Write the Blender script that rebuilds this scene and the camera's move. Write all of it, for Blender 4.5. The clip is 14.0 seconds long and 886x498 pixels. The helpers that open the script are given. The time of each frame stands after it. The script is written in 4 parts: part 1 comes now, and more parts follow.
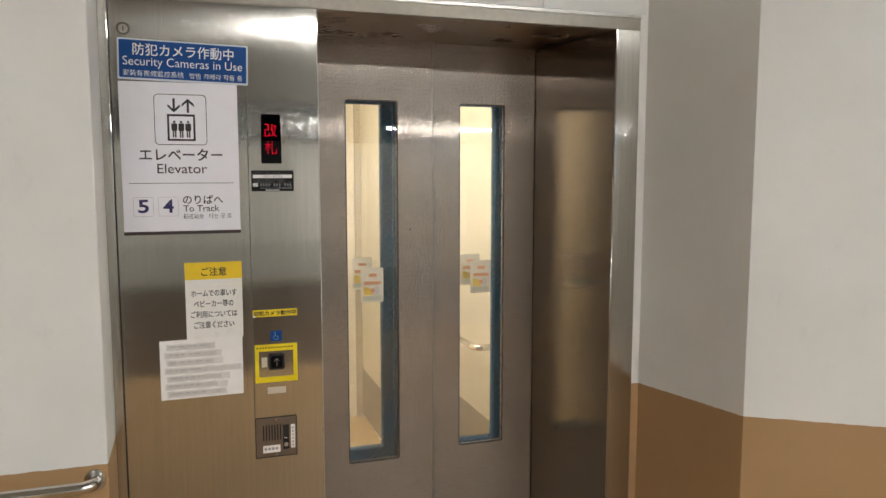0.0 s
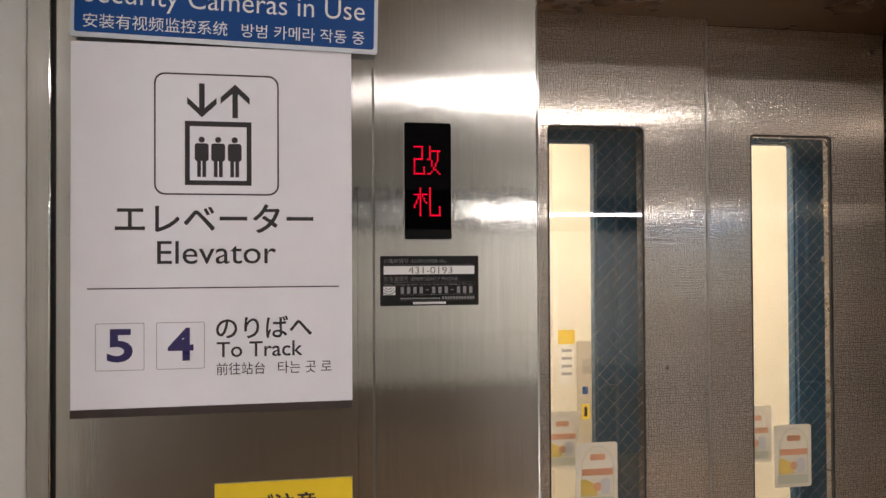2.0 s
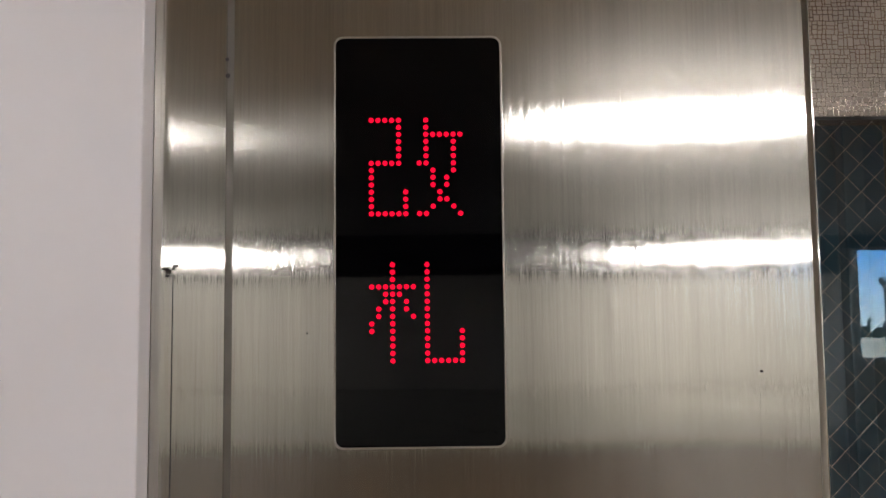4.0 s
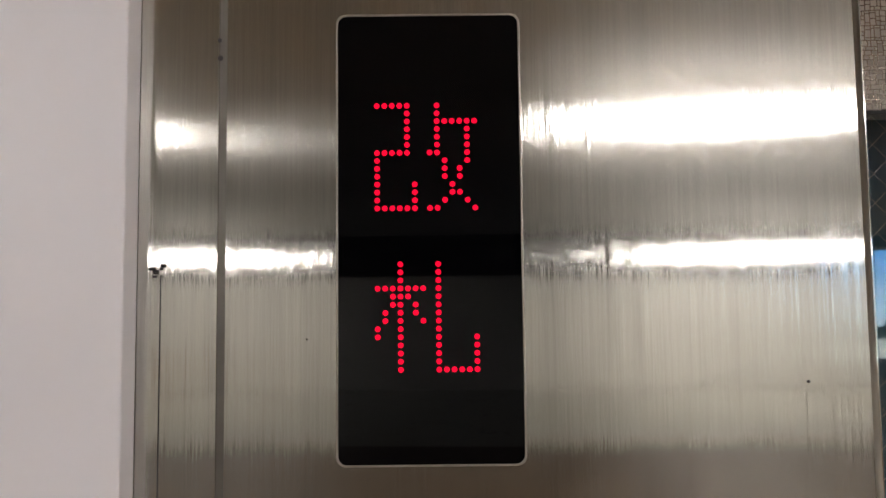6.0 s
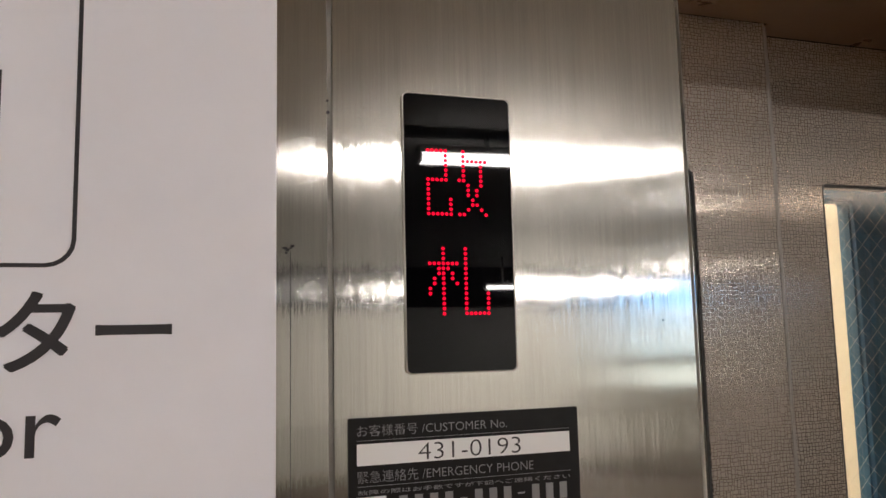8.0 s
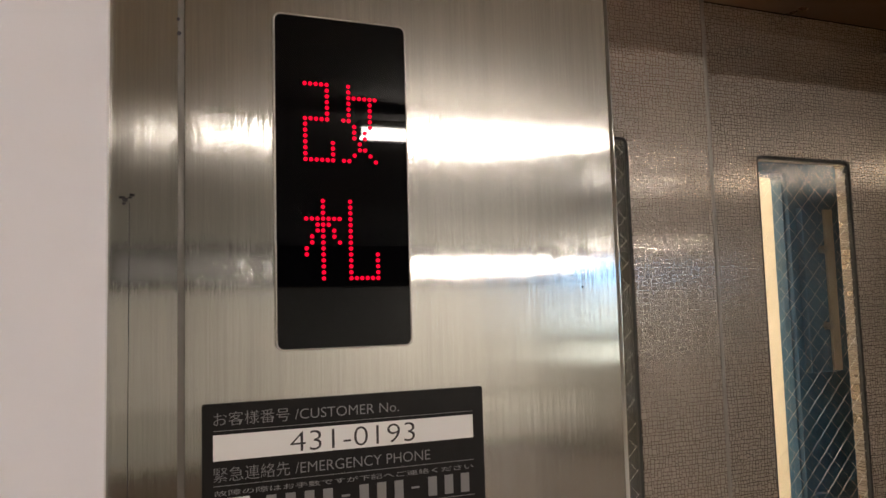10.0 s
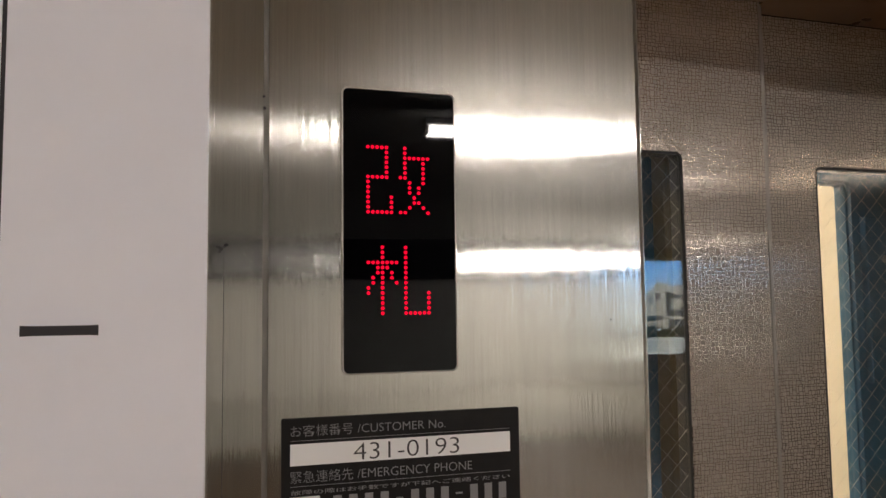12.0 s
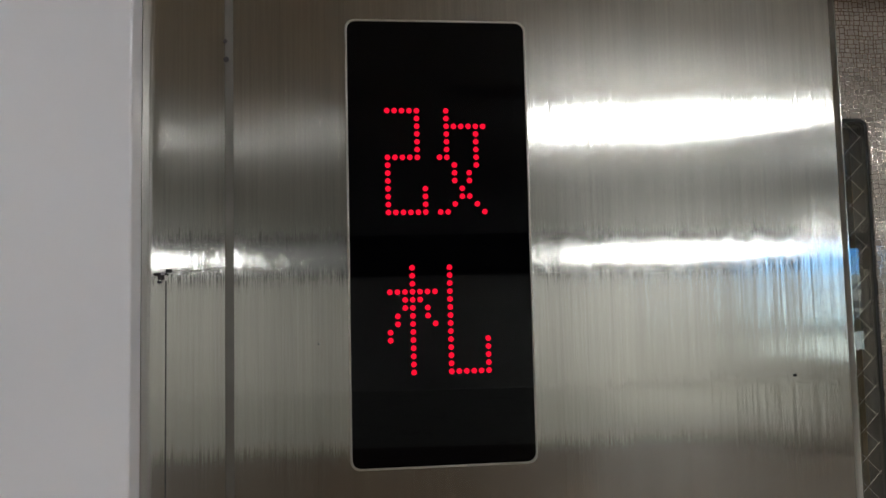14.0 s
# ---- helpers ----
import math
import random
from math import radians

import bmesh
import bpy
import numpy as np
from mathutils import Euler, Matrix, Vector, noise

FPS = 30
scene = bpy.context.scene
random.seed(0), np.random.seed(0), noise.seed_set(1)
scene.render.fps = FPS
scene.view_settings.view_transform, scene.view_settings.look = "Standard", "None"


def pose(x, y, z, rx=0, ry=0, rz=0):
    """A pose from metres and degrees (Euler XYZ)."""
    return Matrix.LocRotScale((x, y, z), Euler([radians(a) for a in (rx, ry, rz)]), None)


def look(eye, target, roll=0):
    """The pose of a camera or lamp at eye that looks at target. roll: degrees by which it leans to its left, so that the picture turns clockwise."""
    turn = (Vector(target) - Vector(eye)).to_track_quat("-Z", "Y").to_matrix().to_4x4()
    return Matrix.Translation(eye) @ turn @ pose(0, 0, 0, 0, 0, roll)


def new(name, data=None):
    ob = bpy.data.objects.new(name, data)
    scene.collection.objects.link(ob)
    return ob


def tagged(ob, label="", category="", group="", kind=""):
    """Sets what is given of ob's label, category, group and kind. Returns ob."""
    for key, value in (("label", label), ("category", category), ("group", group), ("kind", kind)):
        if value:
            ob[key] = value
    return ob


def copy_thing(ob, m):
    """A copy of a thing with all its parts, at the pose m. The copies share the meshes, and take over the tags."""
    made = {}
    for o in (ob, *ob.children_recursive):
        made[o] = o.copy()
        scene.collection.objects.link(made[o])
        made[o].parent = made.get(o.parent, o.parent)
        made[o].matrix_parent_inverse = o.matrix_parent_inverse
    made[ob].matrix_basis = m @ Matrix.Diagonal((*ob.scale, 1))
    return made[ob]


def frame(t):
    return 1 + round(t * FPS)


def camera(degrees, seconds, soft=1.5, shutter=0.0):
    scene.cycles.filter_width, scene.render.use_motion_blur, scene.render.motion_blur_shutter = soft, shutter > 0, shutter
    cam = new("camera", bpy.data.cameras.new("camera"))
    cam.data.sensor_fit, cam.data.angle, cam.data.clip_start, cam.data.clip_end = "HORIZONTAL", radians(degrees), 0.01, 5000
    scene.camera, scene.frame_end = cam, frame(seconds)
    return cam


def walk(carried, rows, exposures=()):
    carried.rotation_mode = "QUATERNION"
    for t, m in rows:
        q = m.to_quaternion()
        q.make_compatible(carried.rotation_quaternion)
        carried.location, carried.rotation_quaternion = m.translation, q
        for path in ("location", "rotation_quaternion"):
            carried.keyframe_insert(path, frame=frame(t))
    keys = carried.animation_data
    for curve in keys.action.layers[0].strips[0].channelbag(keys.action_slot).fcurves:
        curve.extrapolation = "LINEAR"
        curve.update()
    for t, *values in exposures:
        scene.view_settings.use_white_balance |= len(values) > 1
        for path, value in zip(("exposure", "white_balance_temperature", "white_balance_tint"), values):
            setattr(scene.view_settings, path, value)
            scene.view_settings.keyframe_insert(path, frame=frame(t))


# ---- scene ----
cam = camera(60.7, 14.0)
PATH = [
    (0, (-0.198, -2.297, 1.648), (0.428, -0.409, 1.439), 0.0),
    (0.5, (-0.135, -2.009, 1.618), (0.389, -0.089, 1.428), 0.4),
    (1, (-0.126, -1.639, 1.587), (0.314, 0.306, 1.434), -0.1),
    (1.5, (-0.153, -1.246, 1.625), (0.24, 0.714, 1.542), -0.7),
    (2, (-0.115, -0.924, 1.641), (0.233, 1.045, 1.668), -0.3),
    (2.5, (-0.122, -0.672, 1.644), (0.278, 1.287, 1.677), -0.6),
    (3, (-0.09, -0.531, 1.664), (0.335, 1.422, 1.738), -0.9),
    (3.5, (-0.021, -0.418, 1.692), (0.271, 1.557, 1.815), -0.6),
    (4, (0.034, -0.267, 1.715), (0.063, 1.728, 1.858), -0.6),
    (4.2, (0.032, -0.252, 1.715), (0.043, 1.742, 1.878), -0.7),
    (6.5, (0.034, -0.243, 1.716), (0.033, 1.752, 1.858), -0.6),
    (7, (0.013, -0.370, 1.699), (0.158, 1.617, 1.875), -0.4),
    (7.5, (-0.069, -0.413, 1.676), (0.34, 1.53, 1.915), -0.9),
    (8, (-0.097, -0.37, 1.684), (0.505, 1.523, 1.912), -1.3),
    (8.5, (-0.086, -0.352, 1.683), (0.592, 1.516, 1.903), -1.6),
    (9, (-0.063, -0.33, 1.684), (0.664, 1.523, 1.882), -1.8),
    (9.2, (-0.047, -0.315, 1.678), (0.709, 1.528, 1.861), -1.7),
    (11.3, (-0.065, -0.353, 1.695), (0.598, 1.528, 1.84), -1.1),
    (11.5, (-0.065, -0.36, 1.7), (0.578, 1.529, 1.833), -0.9),
    (12, (-0.061, -0.377, 1.698), (0.515, 1.532, 1.851), -0.7),
    (12.5, (-0.064, -0.382, 1.699), (0.485, 1.535, 1.843), -0.6),
    (13, (-0.063, -0.385, 1.705), (0.451, 1.543, 1.843), -1.0),
    (13.5, (-0.023, -0.285, 1.715), (0.375, 1.671, 1.841), -1.2),
    (14, (0.004, -0.245, 1.717), (0.218, 1.738, 1.860), -1.3),
]
walk(cam, [(t, look(eye, target, roll)) for t, eye, target, roll in PATH],
     exposures=[(0, 0.36, 6350, 9), (1, 0.30, 6450, 11), (1.5, 0.32, 6500, 13), (2, 0.24, 6500, 15), (3, 0.33, 6300, 13), (3.5, 0.23, 6400, 13), (4.2, 0.15, 6500, 13), (6.5, 0.15, 6600, 13), (7, 0.08, 6650, 13), (7.5, 0.15, 6600, 14), (8, 0.15, 6650, 14), (8.5, 0.13, 6900, 15), (9, 0.18, 7050, 15), (11.3, 0.13, 7000, 15), (12.5, -0.09, 6550, 13), (13, -0.07, 6350, 11), (14, -0.25, 6050, 6)])

# ---- world, lamps ----
world = bpy.data.worlds.new("world")
scene.world = world
world.use_nodes = True
world.node_tree.nodes["Background"].inputs[0].default_value = (0.6, 0.65, 0.7, 1)
world.node_tree.nodes["Background"].inputs[1].default_value = 0.02
scene.view_settings.exposure = 0.0
TUBE = 84.0
CAR_LIGHT = 7.6


# ---- materials ----
def mat(name, base=(0.8, 0.8, 0.8), rough=0.5, metal=0.0, spec=0.5, emit=None, strength=0.0):
    m = bpy.data.materials.new(name)
    m.use_nodes = True
    b = m.node_tree.nodes["Principled BSDF"]
    b.inputs["Base Color"].default_value = (*base, 1)
    b.inputs["Roughness"].default_value = rough
    b.inputs["Metallic"].default_value = metal
    b.inputs["Specular IOR Level"].default_value = spec
    if emit:
        b.inputs["Emission Color"].default_value = (*emit, 1)
        b.inputs["Emission Strength"].default_value = strength
    return m


class Net:
    """Short way to write shader nodes."""

    def __init__(self, m):
        self.t = m.node_tree
        self.b = self.t.nodes["Principled BSDF"]

    def add(self, kind, **sets):
        n = self.t.nodes.new(kind)
        for k, v in sets.items():
            if k in n.inputs.keys():
                self.put(n.inputs[k], v)
        return n

    def put(self, socket, v):
        if hasattr(v, "is_linked"):
            self.t.links.new(v, socket)
        else:
            socket.default_value = v

    def where(self, scale=(1, 1, 1), of="Object"):
        c = self.t.nodes.new("ShaderNodeTexCoord")
        g = self.t.nodes.new("ShaderNodeMapping")
        g.inputs["Scale"].default_value = scale
        self.t.links.new(c.outputs[of], g.inputs["Vector"])
        return g.outputs["Vector"]

    def noise(self, scale, detail=3.0, rough=0.55, at=(1, 1, 1), of="Object"):
        n = self.add("ShaderNodeTexNoise", Scale=scale, Detail=detail, Roughness=rough)
        self.t.links.new(self.where(at, of), n.inputs["Vector"])
        return n.outputs["Fac"]

    def ramp(self, fac, lo, hi, a=0.0, b=1.0):
        n = self.t.nodes.new("ShaderNodeMapRange")
        self.put(n.inputs["Value"], fac)
        for k, v in (("From Min", lo), ("From Max", hi), ("To Min", a), ("To Max", b)):
            n.inputs[k].default_value = v
        return n.outputs["Result"]

    def blend(self, fac, a, b, how="MIX"):
        n = self.t.nodes.new("ShaderNodeMix")
        n.data_type, n.blend_type = "RGBA", how
        self.put(n.inputs[0], fac)
        for s, v in ((n.inputs[6], a), (n.inputs[7], b)):
            self.put(s, v if hasattr(v, "is_linked") else (*v, 1))
        return n.outputs[2]

    def math(self, how, a, b=0.0):
        n = self.t.nodes.new("ShaderNodeMath")
        n.operation = how
        self.put(n.inputs[0], a)
        self.put(n.inputs[1], b)
        return n.outputs[0]

    def vec(self, how, a, b=(0, 0, 0)):
        n = self.t.nodes.new("ShaderNodeVectorMath")
        n.operation = how
        self.put(n.inputs[0], a)
        self.put(n.inputs[1], b)
        return n.outputs[0]

    def bump(self, height, strength=0.2, distance=0.001):
        n = self.add("ShaderNodeBump", Strength=strength, Distance=distance, Height=height)
        self.t.links.new(n.outputs["Normal"], self.b.inputs["Normal"])
        return n

    def set(self, key, v):
        self.put(self.b.inputs[key], v)


def painted_wall(name, upper, lower, edge):
    """Roller-painted wall with a darker band below the given height."""
    m = mat(name, upper, 0.45)
    n = Net(m)
    geo = n.t.nodes.new("ShaderNodeNewGeometry")
    sep = n.t.nodes.new("ShaderNodeSeparateXYZ")
    n.t.links.new(geo.outputs["Position"], sep.inputs[0])
    wob = n.noise(35, 2, 0.5)
    z = n.math("ADD", sep.outputs["Z"], n.ramp(wob, 0.3, 0.7, -0.0012, 0.0012))
    cut = n.math("GREATER_THAN", z, edge)
    grime = n.ramp(n.noise(2.2, 5, 0.6), 0.3, 0.75, 0.93, 1.03)
    scuff = n.ramp(n.noise(14, 6, 0.65, (1, 1, 0.5)), 0.62, 0.8, 1.0, 0.9)
    col = n.blend(cut, lower, upper)
    gm = n.t.nodes.new("ShaderNodeCombineColor")
    mul = n.math("MULTIPLY", grime, scuff)
    for k in range(3):
        n.t.links.new(mul, gm.inputs[k])
    n.set("Base Color", n.blend(1.0, col, gm.outputs[0], "MULTIPLY"))
    n.bump(n.noise(420, 3, 0.6), 0.25, 0.0006)
    n.set("Roughness", n.ramp(n.noise(6, 3), 0.3, 0.7, 0.42, 0.58))
    return m


def brushed_steel(name, base, rough, aniso=1.0, streak=1.0, tilt=0.02, lean=0.0, fray=0.010, haze=0.09):
    """Stainless sheet with a vertical hairline finish; each hairline faces a little aside, and a bowed sheet leans."""
    m = mat(name, base, rough, 1.0)
    n = Net(m)
    fine = n.noise(1.0, 2, 0.65, (3600, 3600, 26))
    mid = n.noise(1.0, 3, 0.6, (1100, 1100, 9))
    broad = n.noise(1.0, 3, 0.55, (9, 9, 3.5))
    column = n.noise(1.0, 4, 0.6, (120, 120, 1.5))
    mix = n.math("ADD", n.math("MULTIPLY", fine, 0.6), n.math("MULTIPLY", mid, 0.4))
    r = n.ramp(mix, 0.3, 0.7, rough - 0.03 * streak, rough + 0.03 * streak)
    n.set("Roughness", n.math("ADD", r, n.ramp(broad, 0.35, 0.7, -0.003, 0.004)))
    streaks = n.math("ADD", n.math("MULTIPLY", fine, 0.35), n.math("MULTIPLY", mid, 0.30))
    tint = n.ramp(n.math("ADD", streaks, n.math("ADD", n.math("MULTIPLY", broad, 0.10), n.math("MULTIPLY", column, 0.25))), 0.38, 0.62, 0.86, 1.13)
    gm = n.t.nodes.new("ShaderNodeCombineColor")
    for k in range(3):
        n.t.links.new(tint, gm.inputs[k])
    n.set("Base Color", n.blend(1.0, base, gm.outputs[0], "MULTIPLY"))
    n.set("Anisotropic", aniso)
    tan = n.t.nodes.new("ShaderNodeTangent")
    tan.direction_type, tan.axis = "RADIAL", "Z"
    n.t.links.new(tan.outputs[0], n.b.inputs["Tangent"])
    geo = n.t.nodes.new("ShaderNodeNewGeometry")
    shift = n.t.nodes.new("ShaderNodeCombineXYZ")
    n.t.links.new(n.ramp(mix, 0.2, 0.8, lean - tilt, lean + tilt), shift.inputs[0])
    hair = n.noise(1.0, 3, 0.65, (3600, 3600, 45))
    n.t.links.new(n.ramp(hair, 0.2, 0.8, -fray, fray), shift.inputs[2])
    n.t.links.new(n.vec("NORMALIZE", n.vec("ADD", geo.outputs["Normal"], shift.outputs[0])), n.b.inputs["Normal"])
    # part of the sheet scatters widely between the hairlines
    wide = n.add("ShaderNodeBsdfPrincipled", Metallic=1.0, Roughness=0.21)
    n.t.links.new(n.b.inputs["Base Color"].links[0].from_socket, wide.inputs["Base Color"])
    mixer = n.t.nodes.new("ShaderNodeMixShader")
    mixer.inputs[0].default_value = haze
    n.t.links.new(n.b.outputs[0], mixer.inputs[1])
    n.t.links.new(wide.outputs[0], mixer.inputs[2])
    n.t.links.new(mixer.outputs[0], n.t.nodes["Material Output"].inputs["Surface"])
    return m


def etched_steel(name, base):
    """Stainless sheet: matte etched mosaic of small uneven rectangles with polished lines between."""
    m = mat(name, base, 0.3, 1.0)
    n = Net(m)

    def chance(*values):
        w = n.t.nodes.new("ShaderNodeTexWhiteNoise")
        w.noise_dimensions = "3D"
        c = n.t.nodes.new("ShaderNodeCombineXYZ")
        for k, v in enumerate(values):
            n.put(c.inputs[k], v)
        n.t.links.new(c.outputs[0], w.inputs["Vector"])
        rgb = n.t.nodes.new("ShaderNodeSeparateColor")
        n.t.links.new(w.outputs["Color"], rgb.inputs[0])
        return rgb.outputs[0], rgb.outputs[1], rgb.outputs[2]

    def gap(a, b):
        return n.math("ABSOLUTE", n.math("SUBTRACT", a, b))

    def pick(first, a, b):
        return n.math("ADD", n.math("MULTIPLY", first, a), n.math("MULTIPLY", n.math("SUBTRACT", 1.0, first), b))

    xyz = n.t.nodes.new("ShaderNodeSeparateXYZ")
    n.t.links.new(n.where((182, 1, 194)), xyz.inputs[0])
    wave = n.ramp(n.noise(38, 2), 0.3, 0.7, -0.16, 0.16)
    # blocks of nine cells, each block row slid along by its own amount
    v = n.math("DIVIDE", n.math("ADD", xyz.outputs["Z"], wave), 3.0)
    j = n.math("FLOOR", v)
    u = n.math("ADD", n.math("DIVIDE", n.math("SUBTRACT", xyz.outputs["X"], wave), 3.0), chance(j, 3.0, 7.0)[0])
    i = n.math("FLOOR", u)
    fu = n.math("MULTIPLY", n.math("SUBTRACT", u, i), 3.0)
    fv = n.math("MULTIPLY", n.math("SUBTRACT", v, j), 3.0)
    flip, ra, rb = chance(i, j, 0.5)
    flip = n.math("LESS_THAN", flip, 0.5)
    p, q = pick(flip, fu, fv), pick(flip, fv, fu)
    r1, r2 = n.math("ADD", n.math("MULTIPLY", ra, 0.7), 0.6), n.math("ADD", n.math("MULTIPLY", rb, 0.6), 1.75)
    row = n.math("ADD", n.math("GREATER_THAN", q, r1), n.math("GREATER_THAN", q, r2))
    ca, cb, own = chance(i, j, n.math("ADD", row, 1.0))
    c1, c2 = n.math("ADD", n.math("MULTIPLY", ca, 0.9), 0.5), n.math("ADD", n.math("MULTIPLY", cb, 0.8), 1.75)
    near = n.math("MINIMUM", n.math("MINIMUM", gap(q, r1), gap(q, r2)), n.math("MINIMUM", gap(p, c1), gap(p, c2)))
    for e in (p, q):
        near = n.math("MINIMUM", near, n.math("MINIMUM", e, n.math("SUBTRACT", 3.0, e)))
    line = n.ramp(near, 0.065, 0.13, 1.0, 0.0)
    side = n.math("ADD", n.math("MULTIPLY", n.math("GREATER_THAN", p, c1), 0.37), n.math("MULTIPLY", n.math("GREATER_THAN", p, c2), 0.41))
    own = n.math("FRACT", n.math("ADD", own, side))
    stain = n.ramp(n.noise(2.4, 4, 0.6), 0.35, 0.7, -0.01, 0.02)
    matte = n.math("ADD", n.math("ADD", n.ramp(own, 0, 1, 0.49, 0.54), stain), n.math("MULTIPLY", line, -0.37))
    n.set("Roughness", matte)
    tone = n.math("MULTIPLY", n.ramp(own, 0, 1, 0.94, 1.05), n.ramp(n.noise(5.0, 6, 0.7), 0.35, 0.7, 1.05, 0.88))
    gm = n.t.nodes.new("ShaderNodeCombineColor")
    for k in range(3):
        n.t.links.new(tone, gm.inputs[k])
    bright = n.blend(line, base, tuple(min(1.0, c * 1.2) for c in base))
    n.set("Base Color", n.blend(1.0, bright, gm.outputs[0], "MULTIPLY"))
    n.set("Anisotropic", n.math("MULTIPLY", line, 1.0))
    n.set("Metallic", n.ramp(line, 0, 1, 0.20, 0.86))
    tan = n.t.nodes.new("ShaderNodeTangent")
    tan.direction_type, tan.axis = "RADIAL", "Z"
    n.t.links.new(tan.outputs[0], n.b.inputs["Tangent"])
    geo = n.t.nodes.new("ShaderNodeNewGeometry")
    shift = n.t.nodes.new("ShaderNodeCombineXYZ")
    aside = n.ramp(n.noise(1.0, 2, 0.6, (2400, 2400, 30)), 0.2, 0.8, -0.15, 0.15)
    n.t.links.new(n.math("MULTIPLY", aside, line), shift.inputs[0])
    n.t.links.new(n.vec("NORMALIZE", n.vec("ADD", geo.outputs["Normal"], shift.outputs[0])), n.b.inputs["Normal"])
    return m


def mottled(name, base, rough=0.5, metal=0.0, scale=30, depth=0.12, relief=0.15, size=0.0006):
    """One colour with slight stains and a fine grain."""
    m = mat(name, base, rough, metal)
    n = Net(m)
    f = n.math("ADD", n.math("MULTIPLY", n.noise(scale, 5, 0.6), 0.6), n.math("MULTIPLY", n.noise(scale * 0.12, 3), 0.4))
    lo, hi = tuple(c * (1 - depth) for c in base), tuple(min(1, c * (1 + depth)) for c in base)
    n.set("Base Color", n.blend(n.ramp(f, 0.35, 0.65), lo, hi))
    n.set("Roughness", n.ramp(f, 0.3, 0.7, max(0.02, rough - 0.06), rough + 0.06))
    if relief:
        n.bump(n.noise(scale * 12, 3, 0.6), relief, size)
    return m


WALL = painted_wall("wall_paint", (0.81, 0.815, 0.79), (0.42, 0.263, 0.124), 0.886)
STEEL = brushed_steel("hairline_steel", (0.515, 0.497, 0.452), 0.105, 1.0, 0.75, 0.13)
PLATE_STEEL = brushed_steel("plate_steel", (0.515, 0.497, 0.452), 0.11, 1.0, 0.75, 0.13, -0.016)
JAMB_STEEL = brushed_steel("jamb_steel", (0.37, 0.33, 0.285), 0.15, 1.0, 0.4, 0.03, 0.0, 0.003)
DOOR_STEEL = etched_steel("etched_steel", (0.32, 0.275, 0.232))
CHROME = mottled("polished_steel", (0.7, 0.69, 0.66), 0.16, 1.0, 60, 0.08, 0)
EDGE_STEEL = mottled("edge_steel", (0.31, 0.285, 0.255), 0.45, 1.0, 80, 0.08, 0)
SATIN = mottled("satin_steel", (0.5, 0.48, 0.44), 0.35, 1.0, 80, 0.1, 0.1)
GROOVE = mottled("groove_steel", (0.17, 0.16, 0.145), 0.45, 1.0, 80, 0.1, 0)
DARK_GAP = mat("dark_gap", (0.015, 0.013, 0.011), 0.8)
STAIN = mat("stain", (0.09, 0.075, 0.06), 0.6)
HEADER_PAINT = mottled("header_metal", (0.36, 0.335, 0.285), 0.5, 0.5, 40, 0.10, 0.1)
SOFFIT_STEEL = mottled("soffit_steel", (0.38, 0.265, 0.175), 0.30, 1.0, 6, 0.06, 0)
BLUE_PAINT = mottled("blue_door_paint", (0.03, 0.105, 0.18), 0.42, 0.0, 25, 0.15, 0.2)
CREAM = mottled("cream_car_wall", (0.82, 0.77, 0.66), 0.42, 0.0, 40, 0.05, 0.2)
CREAM_POST = mottled("cream_post", (0.55, 0.49, 0.39), 0.5, 0.0, 40, 0.05, 0.1)
KICK = mottled("grey_kick_plate", (0.42, 0.38, 0.32), 0.45, 0.2, 30, 0.08, 0.1)
CAR_FLOOR = mottled("car_floor", (0.60, 0.46, 0.28), 0.5, 0.0, 60, 0.12, 0.3)
FLOOR_PALE = mottled("pale_floor_tile", (0.52, 0.51, 0.47), 0.3, 0.0, 12, 0.10, 0.2)
FLOOR_FAR = mottled("far_floor_tile", (0.105, 0.066, 0.036), 0.5, 0.0, 12, 0.12, 0.2)
FLOOR = mottled("floor_tile", (0.48, 0.305, 0.145), 0.55, 0.0, 12, 0.12, 0.2)
CEIL = mottled("ceiling_board", (0.38, 0.375, 0.36), 0.8, 0.0, 50, 0.06, 0.4)
FARWALL = mottled("far_wall", (0.78, 0.77, 0.74), 0.55, 0.0, 10, 0.08, 0.2)
PANEL_RED = mat("panel_red", (0.35, 0.03, 0.02), 0.3)
EDGE_BROWN = mottled("olive_edge", (0.15, 0.125, 0.08), 0.5, 0.0, 60, 0.1, 0.1)
GASKET = mottled("rubber_gasket", (0.02, 0.02, 0.02), 0.6, 0.0, 90, 0.1, 0.2)
SIGN_WHITE = mottled("sign_white", (0.835, 0.835, 0.90), 0.38, 0.0, 18, 0.025, 0.08)
SIGN_BLUE = mottled("sign_blue", (0.004, 0.060, 0.245), 0.42, 0.0, 18, 0.06, 0.08)
SIGN_PALE = mottled("sign_pale_border", (0.62, 0.68, 0.74), 0.4, 0.0, 18, 0.04, 0)
INK = mat("black_ink", (0.018, 0.014, 0.018), 0.5)
NAVY = mat("navy_ink", (0.022, 0.014, 0.11), 0.45)
WHITE_INK = mat("white_ink", (0.8, 0.8, 0.8), 0.45)
GREY_INK = mat("grey_ink", (0.36, 0.36, 0.37), 0.5)
BROWN_STRIP = mottled("dark_brown_strip", (0.035, 0.022, 0.02), 0.5, 0.0, 40, 0.15, 0.1)
YELLOW = mottled("yellow_vinyl", (0.85, 0.60, 0.02), 0.4, 0.0, 30, 0.05, 0.05)
TAPE = mottled("yellow_tape", (0.83, 0.66, 0.01), 0.3, 0.0, 30, 0.06, 0.1)
